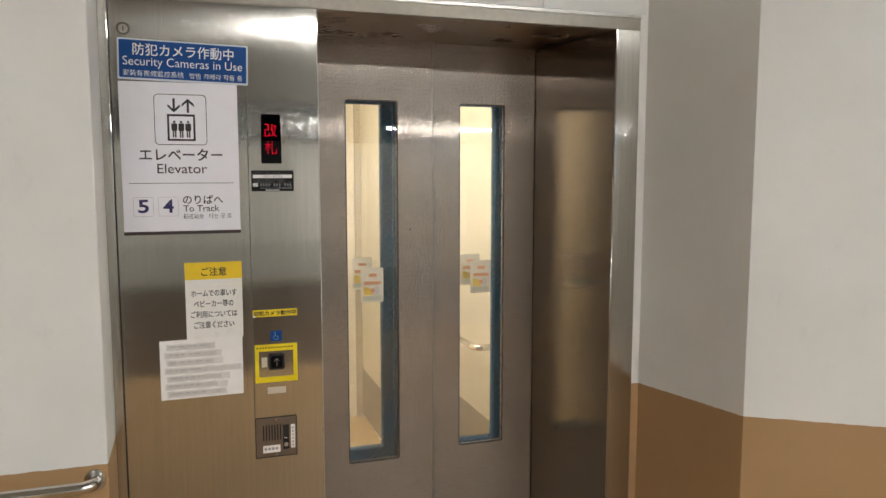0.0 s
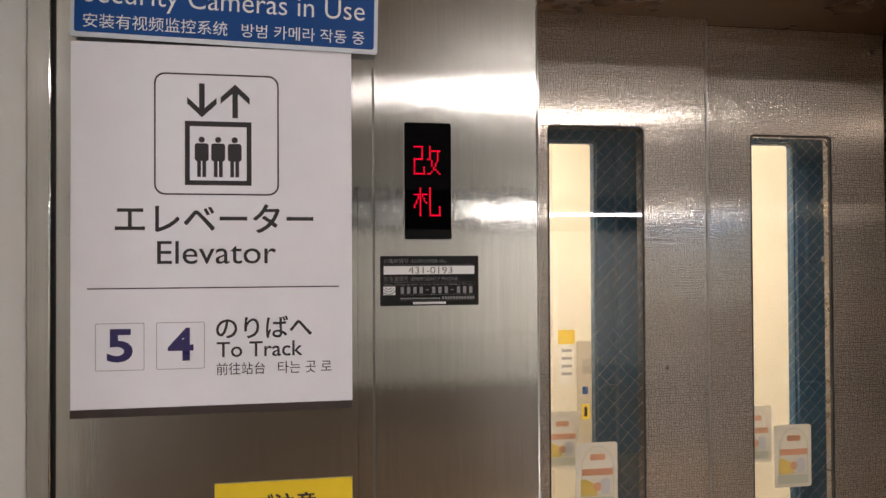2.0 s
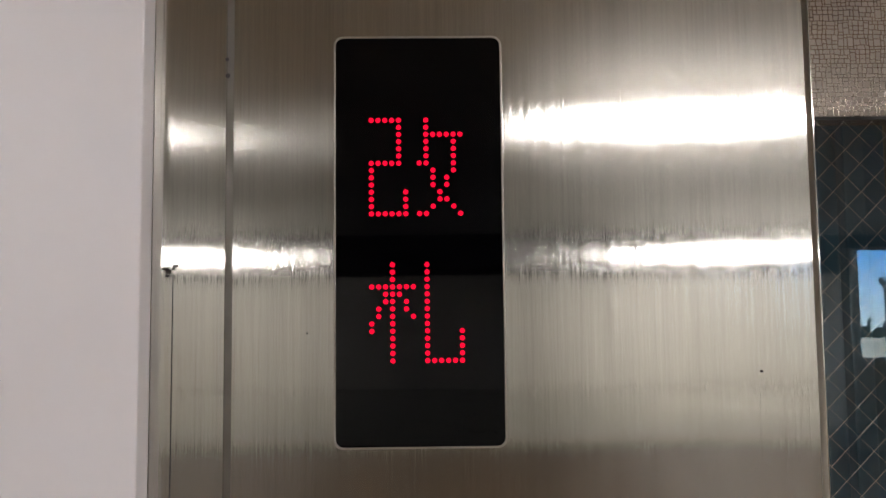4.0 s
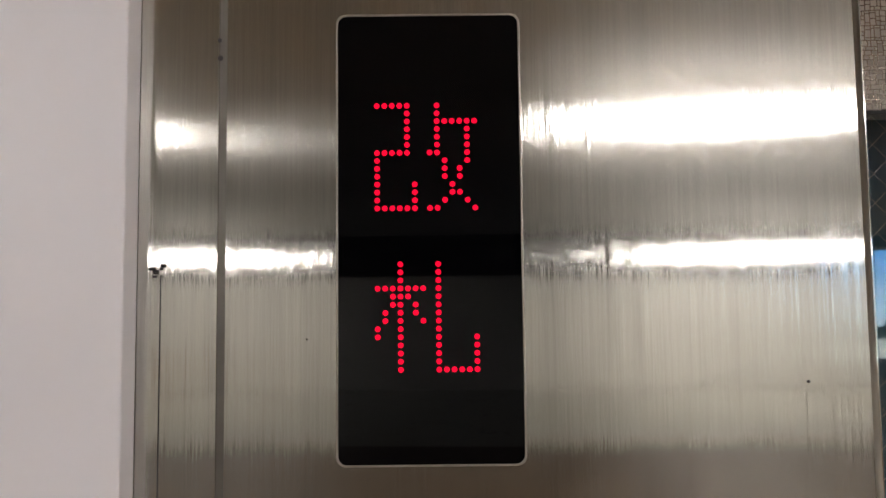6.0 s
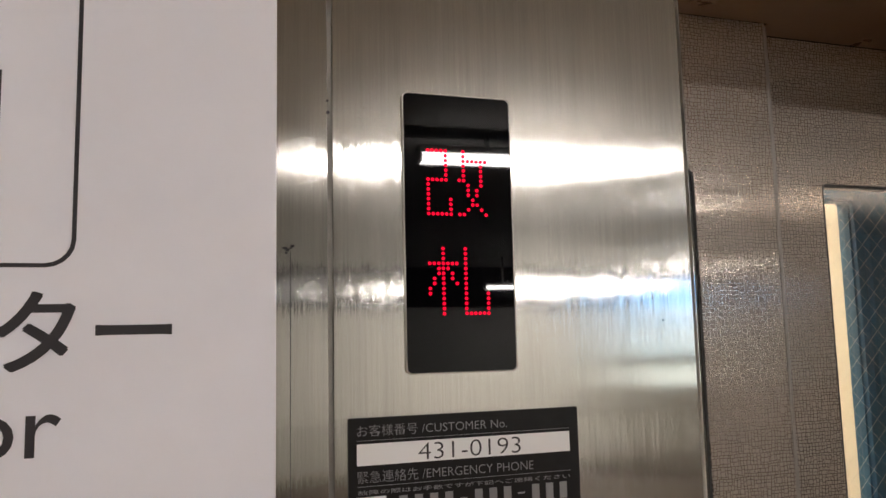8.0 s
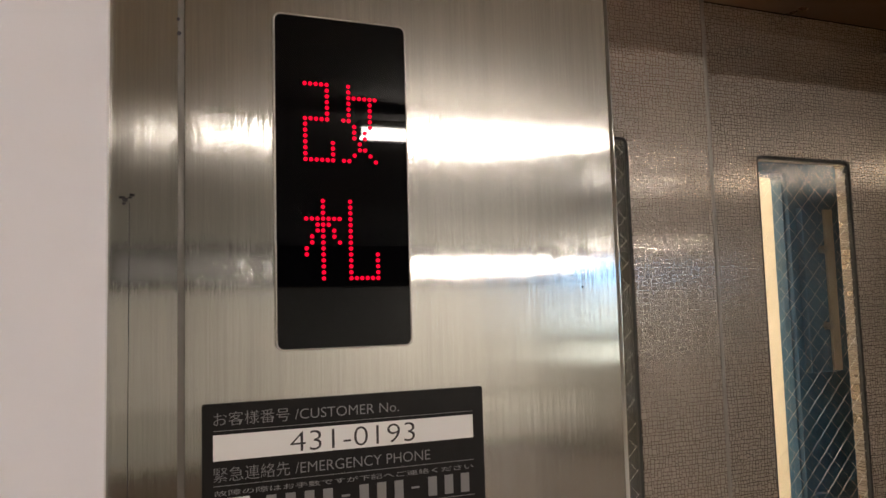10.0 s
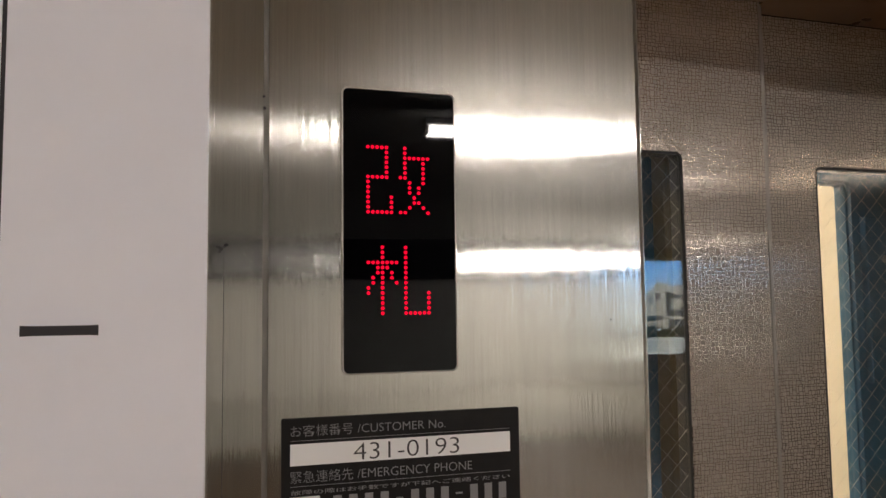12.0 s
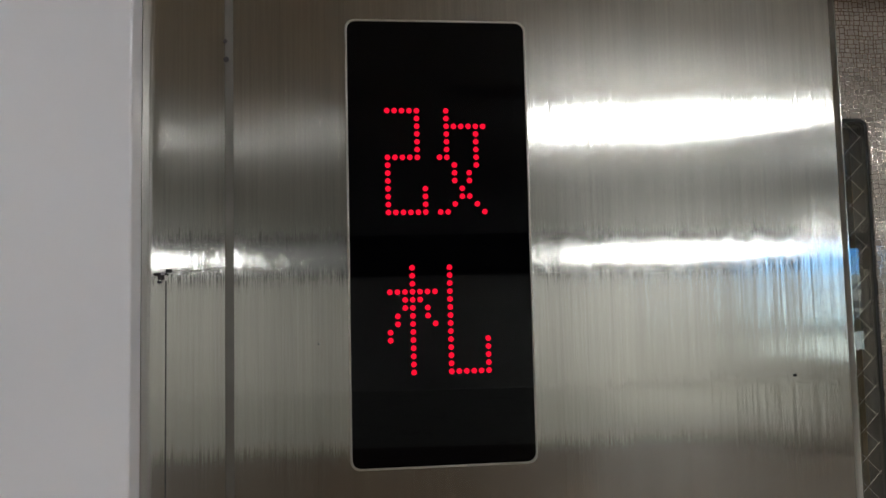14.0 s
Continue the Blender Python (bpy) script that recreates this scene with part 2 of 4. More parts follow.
PAPER = mottled("paper", (0.88, 0.86, 0.83), 0.45, 0.0, 30, 0.03, 0)
LAMINATE = mottled("laminated_paper", (0.86, 0.84, 0.80), 0.3, 0.0, 30, 0.03, 0.05)
PLATE_BLACK = mottled("black_plate", (0.010, 0.009, 0.009), 0.42, 0.0, 60, 0.3, 0.05)
PLATE_INK = mat("silver_ink", (0.20, 0.20, 0.205), 0.4)
ACRYLIC = mat("black_acrylic", (0.001, 0.001, 0.0015), 0.02, 0.0, 0.26)
n = Net(ACRYLIC)
geo = n.t.nodes.new("ShaderNodeNewGeometry")
n.t.links.new(n.vec("NORMALIZE", n.vec("ADD", geo.outputs["Normal"], (-0.037, 0, 0))), n.b.inputs["Normal"])
LED = mat("led_red", (0.1, 0.0, 0.005), 0.5, spec=0.0, emit=(1.0, 0.004, 0.030), strength=1.2)
TUBE_GLOW = mat("tube_glow", (0.9, 0.9, 0.9), 0.4, emit=(1.0, 0.975, 0.94), strength=TUBE)
LAMP_WHITE = mottled("lamp_enamel", (0.78, 0.78, 0.76), 0.35, 0.0, 20, 0.04, 0)
CAR_GLOW = mat("car_lamp_glow", (0.9, 0.9, 0.9), 0.4, emit=(1.0, 0.86, 0.67), strength=CAR_LIGHT)
STICKER = mottled("sticker_film", (0.93, 0.91, 0.85), 0.4, 0.0, 60, 0.06, 0)
STICKER_ORANGE = mat("sticker_orange", (0.94, 0.62, 0.42), 0.45)
STICKER_YELLOW = mat("sticker_yellow", (0.95, 0.80, 0.30), 0.45)
STICKER_GREY = mat("sticker_grey", (0.76, 0.78, 0.70), 0.5)
for film in (STICKER, STICKER_ORANGE, STICKER_YELLOW, STICKER_GREY):
    n = Net(film)
    glow = n.add("ShaderNodeBsdfTranslucent", Color=(0.92, 0.88, 0.78, 1))
    if film is not STICKER:
        n.put(glow.inputs["Color"], n.b.inputs["Base Color"].default_value[:])
    mixer = n.t.nodes.new("ShaderNodeMixShader")
    mixer.inputs[0].default_value = 0.55
    n.t.links.new(n.b.outputs[0], mixer.inputs[1])
    n.t.links.new(glow.outputs[0], mixer.inputs[2])
    n.t.links.new(mixer.outputs[0], n.t.nodes["Material Output"].inputs["Surface"])
for flat, spec in ((PLATE_BLACK, 0.15), (SIGN_BLUE, 0.25)):
    flat.node_tree.nodes["Principled BSDF"].inputs["Specular IOR Level"].default_value = spec
WIRE = mat("wire", (0.62, 0.61, 0.58), 0.35, 0.65)
BUTTON_BLACK = mat("button_black", (0.02, 0.02, 0.022), 0.25)


def glass(name):
    m = mat(name, (0.98, 0.985, 0.98), 0.0)
    n = Net(m)
    n.set("Transmission Weight", 1.0)
    n.set("IOR", 1.48)
    return m


GLASS = glass("wired_glass")


# ---- mesh helpers ----
def box(x0, x1, y0, y1, z0, z1, bevel=0.0, bm=None, seg=2):
    own = bmesh.new()
    bmesh.ops.create_cube(own, size=1.0)
    for v in own.verts:
        v.co = ((x0 + x1) / 2 + v.co.x * (x1 - x0), (y0 + y1) / 2 + v.co.y * (y1 - y0), (z0 + z1) / 2 + v.co.z * (z1 - z0))
    if bevel:
        bmesh.ops.bevel(own, geom=own.edges[:], offset=bevel, segments=seg, profile=0.6, affect="EDGES")
    return merge(bm, own)


def merge(bm, other):
    if bm is None:
        return other
    me = bpy.data.meshes.new("tmp")
    other.to_mesh(me)
    other.free()
    bm.from_mesh(me)
    bpy.data.meshes.remove(me)
    return bm


def round_rect(x0, x1, z0, z1, r, seg=5):
    """Corner points of a rounded rectangle, counter-clockwise."""
    if r <= 0:
        return [(x0, z0), (x1, z0), (x1, z1), (x0, z1)]
    pts = []
    for cx, cz, a in ((x1 - r, z0 + r, -90), (x1 - r, z1 - r, 0), (x0 + r, z1 - r, 90), (x0 + r, z0 + r, 180)):
        for k in range(seg + 1):
            t = radians(a + 90 * k / seg)
            pts.append((cx + r * math.cos(t), cz + r * math.sin(t)))
    return pts


def sheet(outer, holes, y0, y1, bm=None, bevel=0.0):
    """A plate in the x-z plane from y0 (front) to y1 (back), with holes through it."""
    own = bmesh.new()
    edges = []
    for loop in (outer, *holes):
        vs = [own.verts.new((x, y0, z)) for x, z in loop]
        edges += [own.edges.new((a, b)) for a, b in zip(vs, vs[1:] + vs[:1])]
    rim = edges[:]
    bmesh.ops.triangle_fill(own, use_beauty=True, use_dissolve=False, edges=edges)
    faces = own.faces[:]
    got = bmesh.ops.extrude_face_region(own, geom=faces)
    for g in got["geom"]:
        if isinstance(g, bmesh.types.BMVert):
            g.co.y = y1
    bmesh.ops.recalc_face_normals(own, faces=own.faces[:])
    if bevel:
        rim = [e for e in own.edges if e.is_manifold and e.calc_face_angle(0) > 1.2 and abs(e.verts[0].co.y - y0) < 1e-6 and abs(e.verts[1].co.y - y0) < 1e-6]
        bmesh.ops.bevel(own, geom=rim, offset=bevel, segments=2, profile=0.6, affect="EDGES")
    return merge(bm, own)


def rounded(x0, x1, z0, z1, r, y0, y1, bevel=0.0, bm=None):
    return sheet(round_rect(x0, x1, z0, z1, r), (), y0, y1, bm, bevel)


def prism(points, z0, z1, bm=None):
    """An upright prism over points (x, y)."""
    own = bmesh.new()
    f = own.faces.new([own.verts.new((x, y, z0)) for x, y in points])
    for g in bmesh.ops.extrude_face_region(own, geom=[f])["geom"]:
        if isinstance(g, bmesh.types.BMVert):
            g.co.z = z1
    bmesh.ops.recalc_face_normals(own, faces=own.faces[:])
    return merge(bm, own)


def disc(x, z, r, y0, y1, seg=24, bm=None, bevel=0.0):
    return sheet([(x + r * math.cos(2 * math.pi * k / seg), z + r * math.sin(2 * math.pi * k / seg)) for k in range(seg)], (), y0, y1, bm, bevel)


def tube(points, r, seg=14, bm=None):
    """A round bar along points, capped."""
    own = bmesh.new()
    pts = [Vector(p) for p in points]
    rings = []
    for k, p in enumerate(pts):
        d = (pts[min(k + 1, len(pts) - 1)] - pts[max(k - 1, 0)]).normalized()
        u = d.cross(Vector((0, 0, 1)))
        u = (u if u.length > 1e-3 else d.cross(Vector((1, 0, 0)))).normalized()
        w = d.cross(u)
        rings.append([own.verts.new(p + r * (math.cos(2 * math.pi * j / seg) * u + math.sin(2 * math.pi * j / seg) * w)) for j in range(seg)])
    for a, b in zip(rings, rings[1:]):
        for j in range(seg):
            own.faces.new((a[j], a[(j + 1) % seg], b[(j + 1) % seg], b[j]))
    own.faces.new(rings[0])
    own.faces.new(rings[-1])
    bmesh.ops.recalc_face_normals(own, faces=own.faces[:])
    for f in own.faces:
        f.smooth = len(f.verts) == 4
    return merge(bm, own)


def mesh(name, bm, material):
    me = bpy.data.meshes.new(name)
    bm.to_mesh(me)
    bm.free()
    me.materials.append(material)
    return me


def part(name, bm, material, parent, label=""):
    ob = new(name, mesh(name, bm, material))
    ob.parent = parent
    return tagged(ob, label)


def structure(name, bm, material, label, category):
    return tagged(new(name, mesh(name, bm, material)), label, category, kind="structure")


def thing(name, label, category, group="", at=None):
    ob = new(name)
    ob.empty_display_size = 0.05
    if at is not None:
        ob.matrix_basis = at
    return tagged(ob, label, category, group)


def letters(name, body, x0, x1, z0, z1, y, material, parent, label="", bold=0.0, strike=0.0):
    """Raised lettering that fills the given rectangle, facing -y; strike thickens its strokes."""
    c = bpy.data.curves.new("lettering", "FONT")
    c.body, c.resolution_u, c.offset = body, 4, bold
    o = bpy.data.objects.new("lettering", c)
    scene.collection.objects.link(o)
    dg = bpy.context.evaluated_depsgraph_get()
    dg.update()
    me = bpy.data.meshes.new_from_object(o.evaluated_get(dg))
    bpy.data.objects.remove(o)
    bpy.data.curves.remove(c)
    co = np.array([v.co for v in me.vertices])
    lo, hi = co.min(0), co.max(0)
    sx, sz = (x1 - x0) / max(hi[0] - lo[0], 1e-6), (z1 - z0) / max(hi[1] - lo[1], 1e-6)
    for v in me.vertices:
        v.co = (x0 + (v.co.x - lo[0]) * sx, y, z0 + (v.co.y - lo[1]) * sz)
    if strike:
        bm = bmesh.new()
        for k, (a, b) in enumerate(((-0.5, -0.5), (0.5, -0.5), (-0.5, 0.5), (0.5, 0.5))):
            first = len(bm.verts)
            bm.from_mesh(me)
            bm.verts.ensure_lookup_table()
            for v in bm.verts[first:]:
                v.co += Vector((a * strike, -0.00008 * k, b * strike))
        bm.to_mesh(me)
        bm.free()
    me.name = name
    me.materials.clear()
    me.materials.append(material)
    ob = new(name, me)
    ob.parent = parent
    return tagged(ob, label)


def bars(rows, y, bm=None, depth=0.0003):
    for x0, x1, z0, z1 in rows:
        bm = box(x0, x1, y - depth, y, z0, z1, bm=bm)
    return bm


# ---- the building round the lift ----
structure("floor", box(-7.2, 14.2, -4.05, 0.60, -0.12, 0.0), FLOOR, "golden brown floor in front of the lift", "floor")
structure("floor_far", box(-7.2, 14.2, -9.0, -4.0502, -0.12, 0.0), FLOOR_FAR, "dark brown corridor floor away from the lift", "floor")
structure("floor_side", box(-7.2, 14.2, -15.2, -9.0002, -0.12, 0.0), FLOOR_PALE, "pale grey floor tiles at the end of the corridor", "floor")
structure("ceiling", box(-7.2, 14.2, -15.2, 0.60, 3.08, 3.2), CEIL, "off-white ceiling boards over the corridor", "ceiling")
structure("wall_left", box(-7.2, -0.4275, -0.217, 0.70, 0.0, 3.08, 0.004), WALL, "white painted wall with a brown dado beside the lift", "wall")
structure("wall_right", prism([(1.2705, 0.70), (1.2705, 0.004), (1.302, 0.0), (1.405, -0.425), (1.74, -0.642), (2.9, -1.395), (14.2, -1.395), (14.2, 0.70)], 0.0, 3.08), WALL,
          "white painted wall with a brown dado and an angled corner", "wall")
structure("wall_far", box(-7.2, 14.2, -15.2, -15.0, 0.0, 3.08), FARWALL, "plain pale wall at the end of the corridor", "wall")
structure("wall_west", box(-7.2, -7.0, -15.0, -0.217, 0.0, 3.08), WALL, "white painted corridor wall with a brown dado", "wall")
structure("wall_east", box(14.0, 14.2, -15.0, -1.395, 0.0, 3.08), WALL, "white painted corridor wall with a brown dado", "wall")
structure("bulkhead", box(-7.0, 14.0, -14.9, -14.7, 2.28, 3.08), DARK_GAP, "dark bulkhead under the ceiling at the corridor end", "bulkhead")
over = box(-0.4275, 0.9045, 0.0, 0.70, 2.171, 3.08, 0.0015)
box(0.9075, 1.302, 0.0, 0.70, 2.171, 3.08, 0.0015, over)
structure("wall_above", over, WALL, "pale painted panels above the lift entrance", "wall")

# ---- lift entrance ----
entrance = thing("lift_entrance", "brushed stainless steel lift entrance surround with a deep reveal", "lift entrance")
part("side_trim", box(-0.4265, -0.4020, -0.010, 0.30, 0.0, 2.1175, 0.0015), STEEL, entrance)
head = box(-0.4265, 1.2695, -0.006, 0.0136, 2.1185, 2.168, 0.0012)
box(-0.4265, 1.2695, 0.0138, 0.60, 2.1365, 2.168, bm=head)
part("header", head, HEADER_PAINT, entrance, "dull beige metal header")
part("header_lip", box(-0.4265, 1.2695, -0.012, -0.0062, 2.156, 2.168, 0.0015), SATIN, entrance)
soffit = prism([(0.1725, 0.014), (1.1767, 0.014), (1.1429, 0.549), (0.697, 0.549), (0.697, 0.508), (0.1725, 0.508)], 2.1178, 2.1192)
for v in soffit.verts:
    v.co.z += 0.0145 * (v.co.y - 0.014) / 0.494
part("track_gap", box(0.1725, 1.142, 0.509, 0.60, 2.1356, 2.1363), DARK_GAP, entrance)
part("soffit", soffit, SOFFIT_STEEL, entrance, "dark bronze soffit")
panel = sheet([(-0.3985, 0.0), (0.172, 0.0), (0.172, 2.1175), (-0.3985, 2.1175)], [round_rect(-0.0390, -0.0340, 0.897, 1.8765, 0.0)], 0.0, 0.02)
part("side_panel", panel, STEEL, entrance)
part("panel_edge", tube([(0.1705, 0.0012, 0.0), (0.1705, 0.0012, 2.117)], 0.0017, 10), SATIN, entrance)
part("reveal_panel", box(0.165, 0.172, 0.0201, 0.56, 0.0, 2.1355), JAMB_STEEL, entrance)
part("gap_backing", box(-0.4020, -0.3987, 0.003, 0.02, 0.0, 2.1173), DARK_GAP, entrance)
part("groove_back", box(-0.0391, -0.0360, 0.0010, 0.02, 0.8975, 1.8760), GROOVE, entrance)
part("operating_plate", box(-0.0362, 0.0900, -0.00025, -0.00005, 0.8965, 1.8770), PLATE_STEEL, entrance, "hairline steel operating plate")
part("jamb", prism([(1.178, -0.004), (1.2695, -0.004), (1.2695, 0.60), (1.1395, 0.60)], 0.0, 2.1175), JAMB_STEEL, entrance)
part("jamb_face", box(1.1795, 1.2690, -0.0062, -0.0042, 0.0, 2.1170, 0.0008), STEEL, entrance)
part("jamb_edge", tube([(1.1775, -0.0036, 0.0), (1.1775, -0.0036, 2.1170)], 0.0016, 10), CHROME, entrance)
part("sill", box(0.172, 1.14, 0.46, 0.80, -0.02, 0.004, 0.002), SATIN, entrance)
lock = part("key_switch", sheet([(-0.362 + 0.0175 * math.cos(radians(a)), 2.033 + 0.0175 * math.sin(radians(a))) for a in range(0, 360, 10)],
            [[(-0.362 + 0.0125 * math.cos(radians(a)), 2.033 + 0.0125 * math.sin(radians(a))) for a in range(0, 360, 15)]], -0.0050, -0.0002, bevel=0.0016), GROOVE, entrance, "round steel key switch")
part("key_core", disc(-0.362, 2.033, 0.0123, -0.0030, -0.0002, 24, bevel=0.0008), SATIN, lock)
part("key_slot", box(-0.3632, -0.3608, -0.0034, -0.0029, 2.0265, 2.0395), DARK_GAP, lock)
part("screw", disc(1.10, 2.090, 0.007, 0.5405, 0.553, 20, bevel=0.002), CHROME, entrance)
# worn adhesive edge and paint chips beside the operating plate
wear = box(-0.0572, -0.0569, -0.0002, 0.0, 0.95, 1.726)
for k in range(9):
    a = random.uniform(-0.0625, -0.0565)
    zz = 1.727 + random.uniform(-0.0022, 0.0016)
    box(a, a + random.uniform(0.0006, 0.0022), -0.0003, 0.0, zz, zz + random.uniform(0.0004, 0.0011), bm=wear)
part("adhesive_edge", wear, INK, entrance, "dark worn line of old adhesive")
for x, z, r in ((-0.010, 1.705, 0.0003), (0.1495, 1.690, 0.0005), (0.168, 0.839, 0.0022), (-0.0385, 1.797, 0.0009), (-0.0388, 1.803, 0.0007), (0.13, 1.33, 0.0006)):
    part("speck", disc(x, z, r, -0.0003, 0.0, 10), INK, entrance)


# ---- sliding doors ----
def wire_rows(x0, x1, z0, z1, y, pitch, r):
    """Two families of thin slanted wires, clipped to a rectangle."""
    bm = bmesh.new()
    for s in (1, -1):
        k = z0 - (x1 - x0)
        while k < z1 + (x1 - x0):
            pts = []
            for x in (x0, x1):
                pts.append([x, k + s * (x - x0)])
            (xa, za), (xb, zb) = pts
            t0, t1 = 0.0, 1.0
            if zb != za:
                ta, tb = sorted(((z0 - za) / (zb - za), (z1 - za) / (zb - za)))
                t0, t1 = max(t0, ta), min(t1, tb)
            if t1 - t0 > 0.02:
                a = (xa + (xb - xa) * t0, za + (zb - za) * t0)
                b = (xa + (xb - xa) * t1, za + (zb - za) * t1)
                d = Vector((b[0] - a[0], 0, b[1] - a[1])).normalized()
                # falling wires are thinned to stand in for catching less light
                q = r if s > 0 else r * 0.65
                u, w = Vector((-d.z, 0, d.x)) * q, Vector((0, q, 0))
                A, B = Vector((a[0], y, a[1])), Vector((b[0], y, b[1]))
                ring = [u * math.cos(math.pi * j / 4) + w * math.sin(math.pi * j / 4) for j in range(8)]
                ra, rb = [bm.verts.new(A + o) for o in ring], [bm.verts.new(B + o) for o in ring]
                for j in range(8):
                    bm.faces.new((ra[j], ra[(j + 1) % 8], rb[(j + 1) % 8], rb[j])).smooth = True
            k += pitch
    bmesh.ops.recalc_face_normals(bm, faces=bm.faces[:])
    return bm


def door_leaf(name, label, group, x0, x1, z0, z1, y, thick, hole, skin, recess, wires, rim):
    ob = thing(name, label, "lift door", group)
    hx0, hx1, hz0, hz1 = hole
    part("leaf", sheet([(x0, z0), (x1, z0), (x1, z1), (x0, z1)], [round_rect(hx0, hx1, hz0, hz1, 0.010)], y, y + thick, bevel=0.0012), skin, ob)
    g = 0.0035
    gasket_back = y + 0.0120 if x0 > 0.5 and wires else y + thick - 0.002
    part("window_gasket", sheet(round_rect(hx0 - 0.0004, hx1 + 0.0004, hz0 - 0.0004, hz1 + 0.0004, 0.010), [round_rect(hx0 + g, hx1 - g, hz0 + g, hz1 - g, 0.007)], y + 0.0012, gasket_back), rim, ob)
    pane = part("window_pane", box(hx0 + 0.002, hx1 - 0.002, y + recess, y + recess + 0.006, hz0 + 0.002, hz1 - 0.002), GLASS, ob)
    pane.visible_shadow = False
    if wires:
        part("wire_mesh", wire_rows(hx0 + 0.003, hx1 - 0.003, hz0 + 0.003, hz1 - 0.003, y + recess + 0.0072, 0.030, 0.00021), WIRE, ob)
    return ob


HALL = "sliding landing doors"
leaf_a = door_leaf("landing_door", "closed etched stainless landing door with a tall wired-glass window", HALL, 0.155, 0.692, 0.006, 2.1345, 0.512, 0.032, (0.350, 0.553, 0.507, 1.907), DOOR_STEEL, 0.003, True, GASKET)
leaf_b = door_leaf("landing_door", "closed etched stainless landing door sliding behind its neighbour", HALL, 0.660, 1.1400, 0.006, 2.1345, 0.553, 0.032, (0.815, 1.010, 0.513, 1.905), DOOR_STEEL, 0.003, True, GASKET)
part("window_lining", box(0.8250, 1.0000, 0.5665, 0.5840, 1.9025, 1.9047), HEADER_PAINT, leaf_b, "pale metal window lining")
part("edge_strip", box(0.6875, 0.6945, 0.5105, 0.530, 0.01, 2.130, 0.003, seg=4), EDGE_STEEL, leaf_a, "bright rounded door edge")
CARD = "blue car doors"
for name, x0, x1, hole in (("blue_lift_door", 0.165, 0.70, (0.240, 0.548, 0.468, 1.916)), ("blue_lift_door", 0.67, 1.160, (0.720, 1.029, 0.478, 1.914))):
    yy = 0.765 if x0 < 0.5 else 0.712
    leaf = door_leaf(name, "blue painted lift car door with a tall window", CARD, x0, x1, 0.006, 2.10, yy, 0.03, hole, BLUE_PAINT, 0.012, False, BLUE_PAINT)
    hx0, hx1, hz0, hz1 = hole
    part("window_bead", sheet([(hx0 - 0.018, hz0 - 0.018), (hx1 + 0.018, hz0 - 0.018), (hx1 + 0.018, hz1 + 0.018), (hx0 - 0.018, hz1 + 0.018)], [round_rect(hx0, hx1, hz0, hz1, 0.01)], yy - 0.008, yy - 0.0002, bevel=0.002), BLUE_PAINT, leaf)
    if x0 < 0.5:
        part("stiffener", box(hx1 + 0.045, hx1 + 0.075, yy - 0.022, yy - 0.0002, 0.05, 2.05, 0.003), BLUE_PAINT, leaf)
    part("cross_rail", box(hx1 + 0.019, hx1 + 0.0449, yy - 0.014, yy - 0.0002, 1.325, 1.345, 0.002), BLUE_PAINT, leaf)
part("leading_edge", box(0.648, 0.6698, 0.708, 0.7440, 0.006, 2.10, 0.003), EDGE_BROWN, leaf, "olive brown leading edge strip")
part("speck", disc(0.600, 1.418, 0.004, 0.5116, 0.512, 12), STAIN, leaf_a, "dark stain spot")
bracket = thing("door_bracket", "blue mounting plate with pale steel strip and two bolts", "bracket")
part("base_plate", box(1.0495, 1.1180, 0.6945, 0.7118, 1.555, 1.850, 0.002), BLUE_PAINT, bracket)
part("strip", box(1.0985, 1.1180, 0.6895, 0.6943, 1.558, 1.847, 0.001), CREAM_POST, bracket, "pale steel strip")
for z in (1.637, 1.774):
    part("bolt", disc(1.0900, z, 0.0075, 0.6845, 0.6943, 6, bevel=0.001), SATIN, bracket)


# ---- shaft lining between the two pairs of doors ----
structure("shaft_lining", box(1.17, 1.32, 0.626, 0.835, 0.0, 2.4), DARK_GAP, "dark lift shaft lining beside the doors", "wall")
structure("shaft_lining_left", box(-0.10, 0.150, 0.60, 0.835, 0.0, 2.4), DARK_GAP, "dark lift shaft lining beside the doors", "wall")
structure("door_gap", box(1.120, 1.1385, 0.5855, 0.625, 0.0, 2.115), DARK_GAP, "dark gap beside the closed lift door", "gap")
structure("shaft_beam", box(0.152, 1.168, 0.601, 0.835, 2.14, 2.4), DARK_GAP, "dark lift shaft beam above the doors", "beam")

# ---- lift car ----
car = thing("lift_car", "cream lined lift car with beige floor and warm light", "lift car")
CX0, CX1, CX2, CY0, CY1, CY2, CZ = -0.06, 0.85, 1.255, 0.84, 2.0, 2.58, 2.25
part("floor_plate", box(CX0, CX2, CY0, CY2, -0.04, 0.0), CAR_FLOOR, car)
part("rear_wall", box(CX0, CX1, CY2, CY2 + 0.03, 0.0, CZ), CREAM, car)
part("rear_return", box(CX1, CX1 + 0.03, CY1 + 0.0305, CY2 + 0.03, 0.0, CZ), CREAM, car)
part("rear_panel", box(CX1, CX2, CY1, CY1 + 0.03, 0.0, CZ), CREAM, car)
part("side_wall", box(CX0 - 0.03, CX0 - 0.0005, CY0, CY2 + 0.03, 0.0, CZ), CREAM, car)
part("side_wall", box(CX2 + 0.0005, CX2 + 0.03, CY0, CY1 + 0.03, 0.0, CZ), CREAM, car)
part("front_return", box(CX0, 0.16, CY0, CY0 + 0.03, 0.0, CZ), CREAM, car)
part("front_return", box(1.165, CX2, CY0, CY0 + 0.03, 0.0, CZ), CREAM, car)
part("transom", box(0.1605, 1.1645, CY0, CY0 + 0.03, 2.08, CZ), CREAM, car)
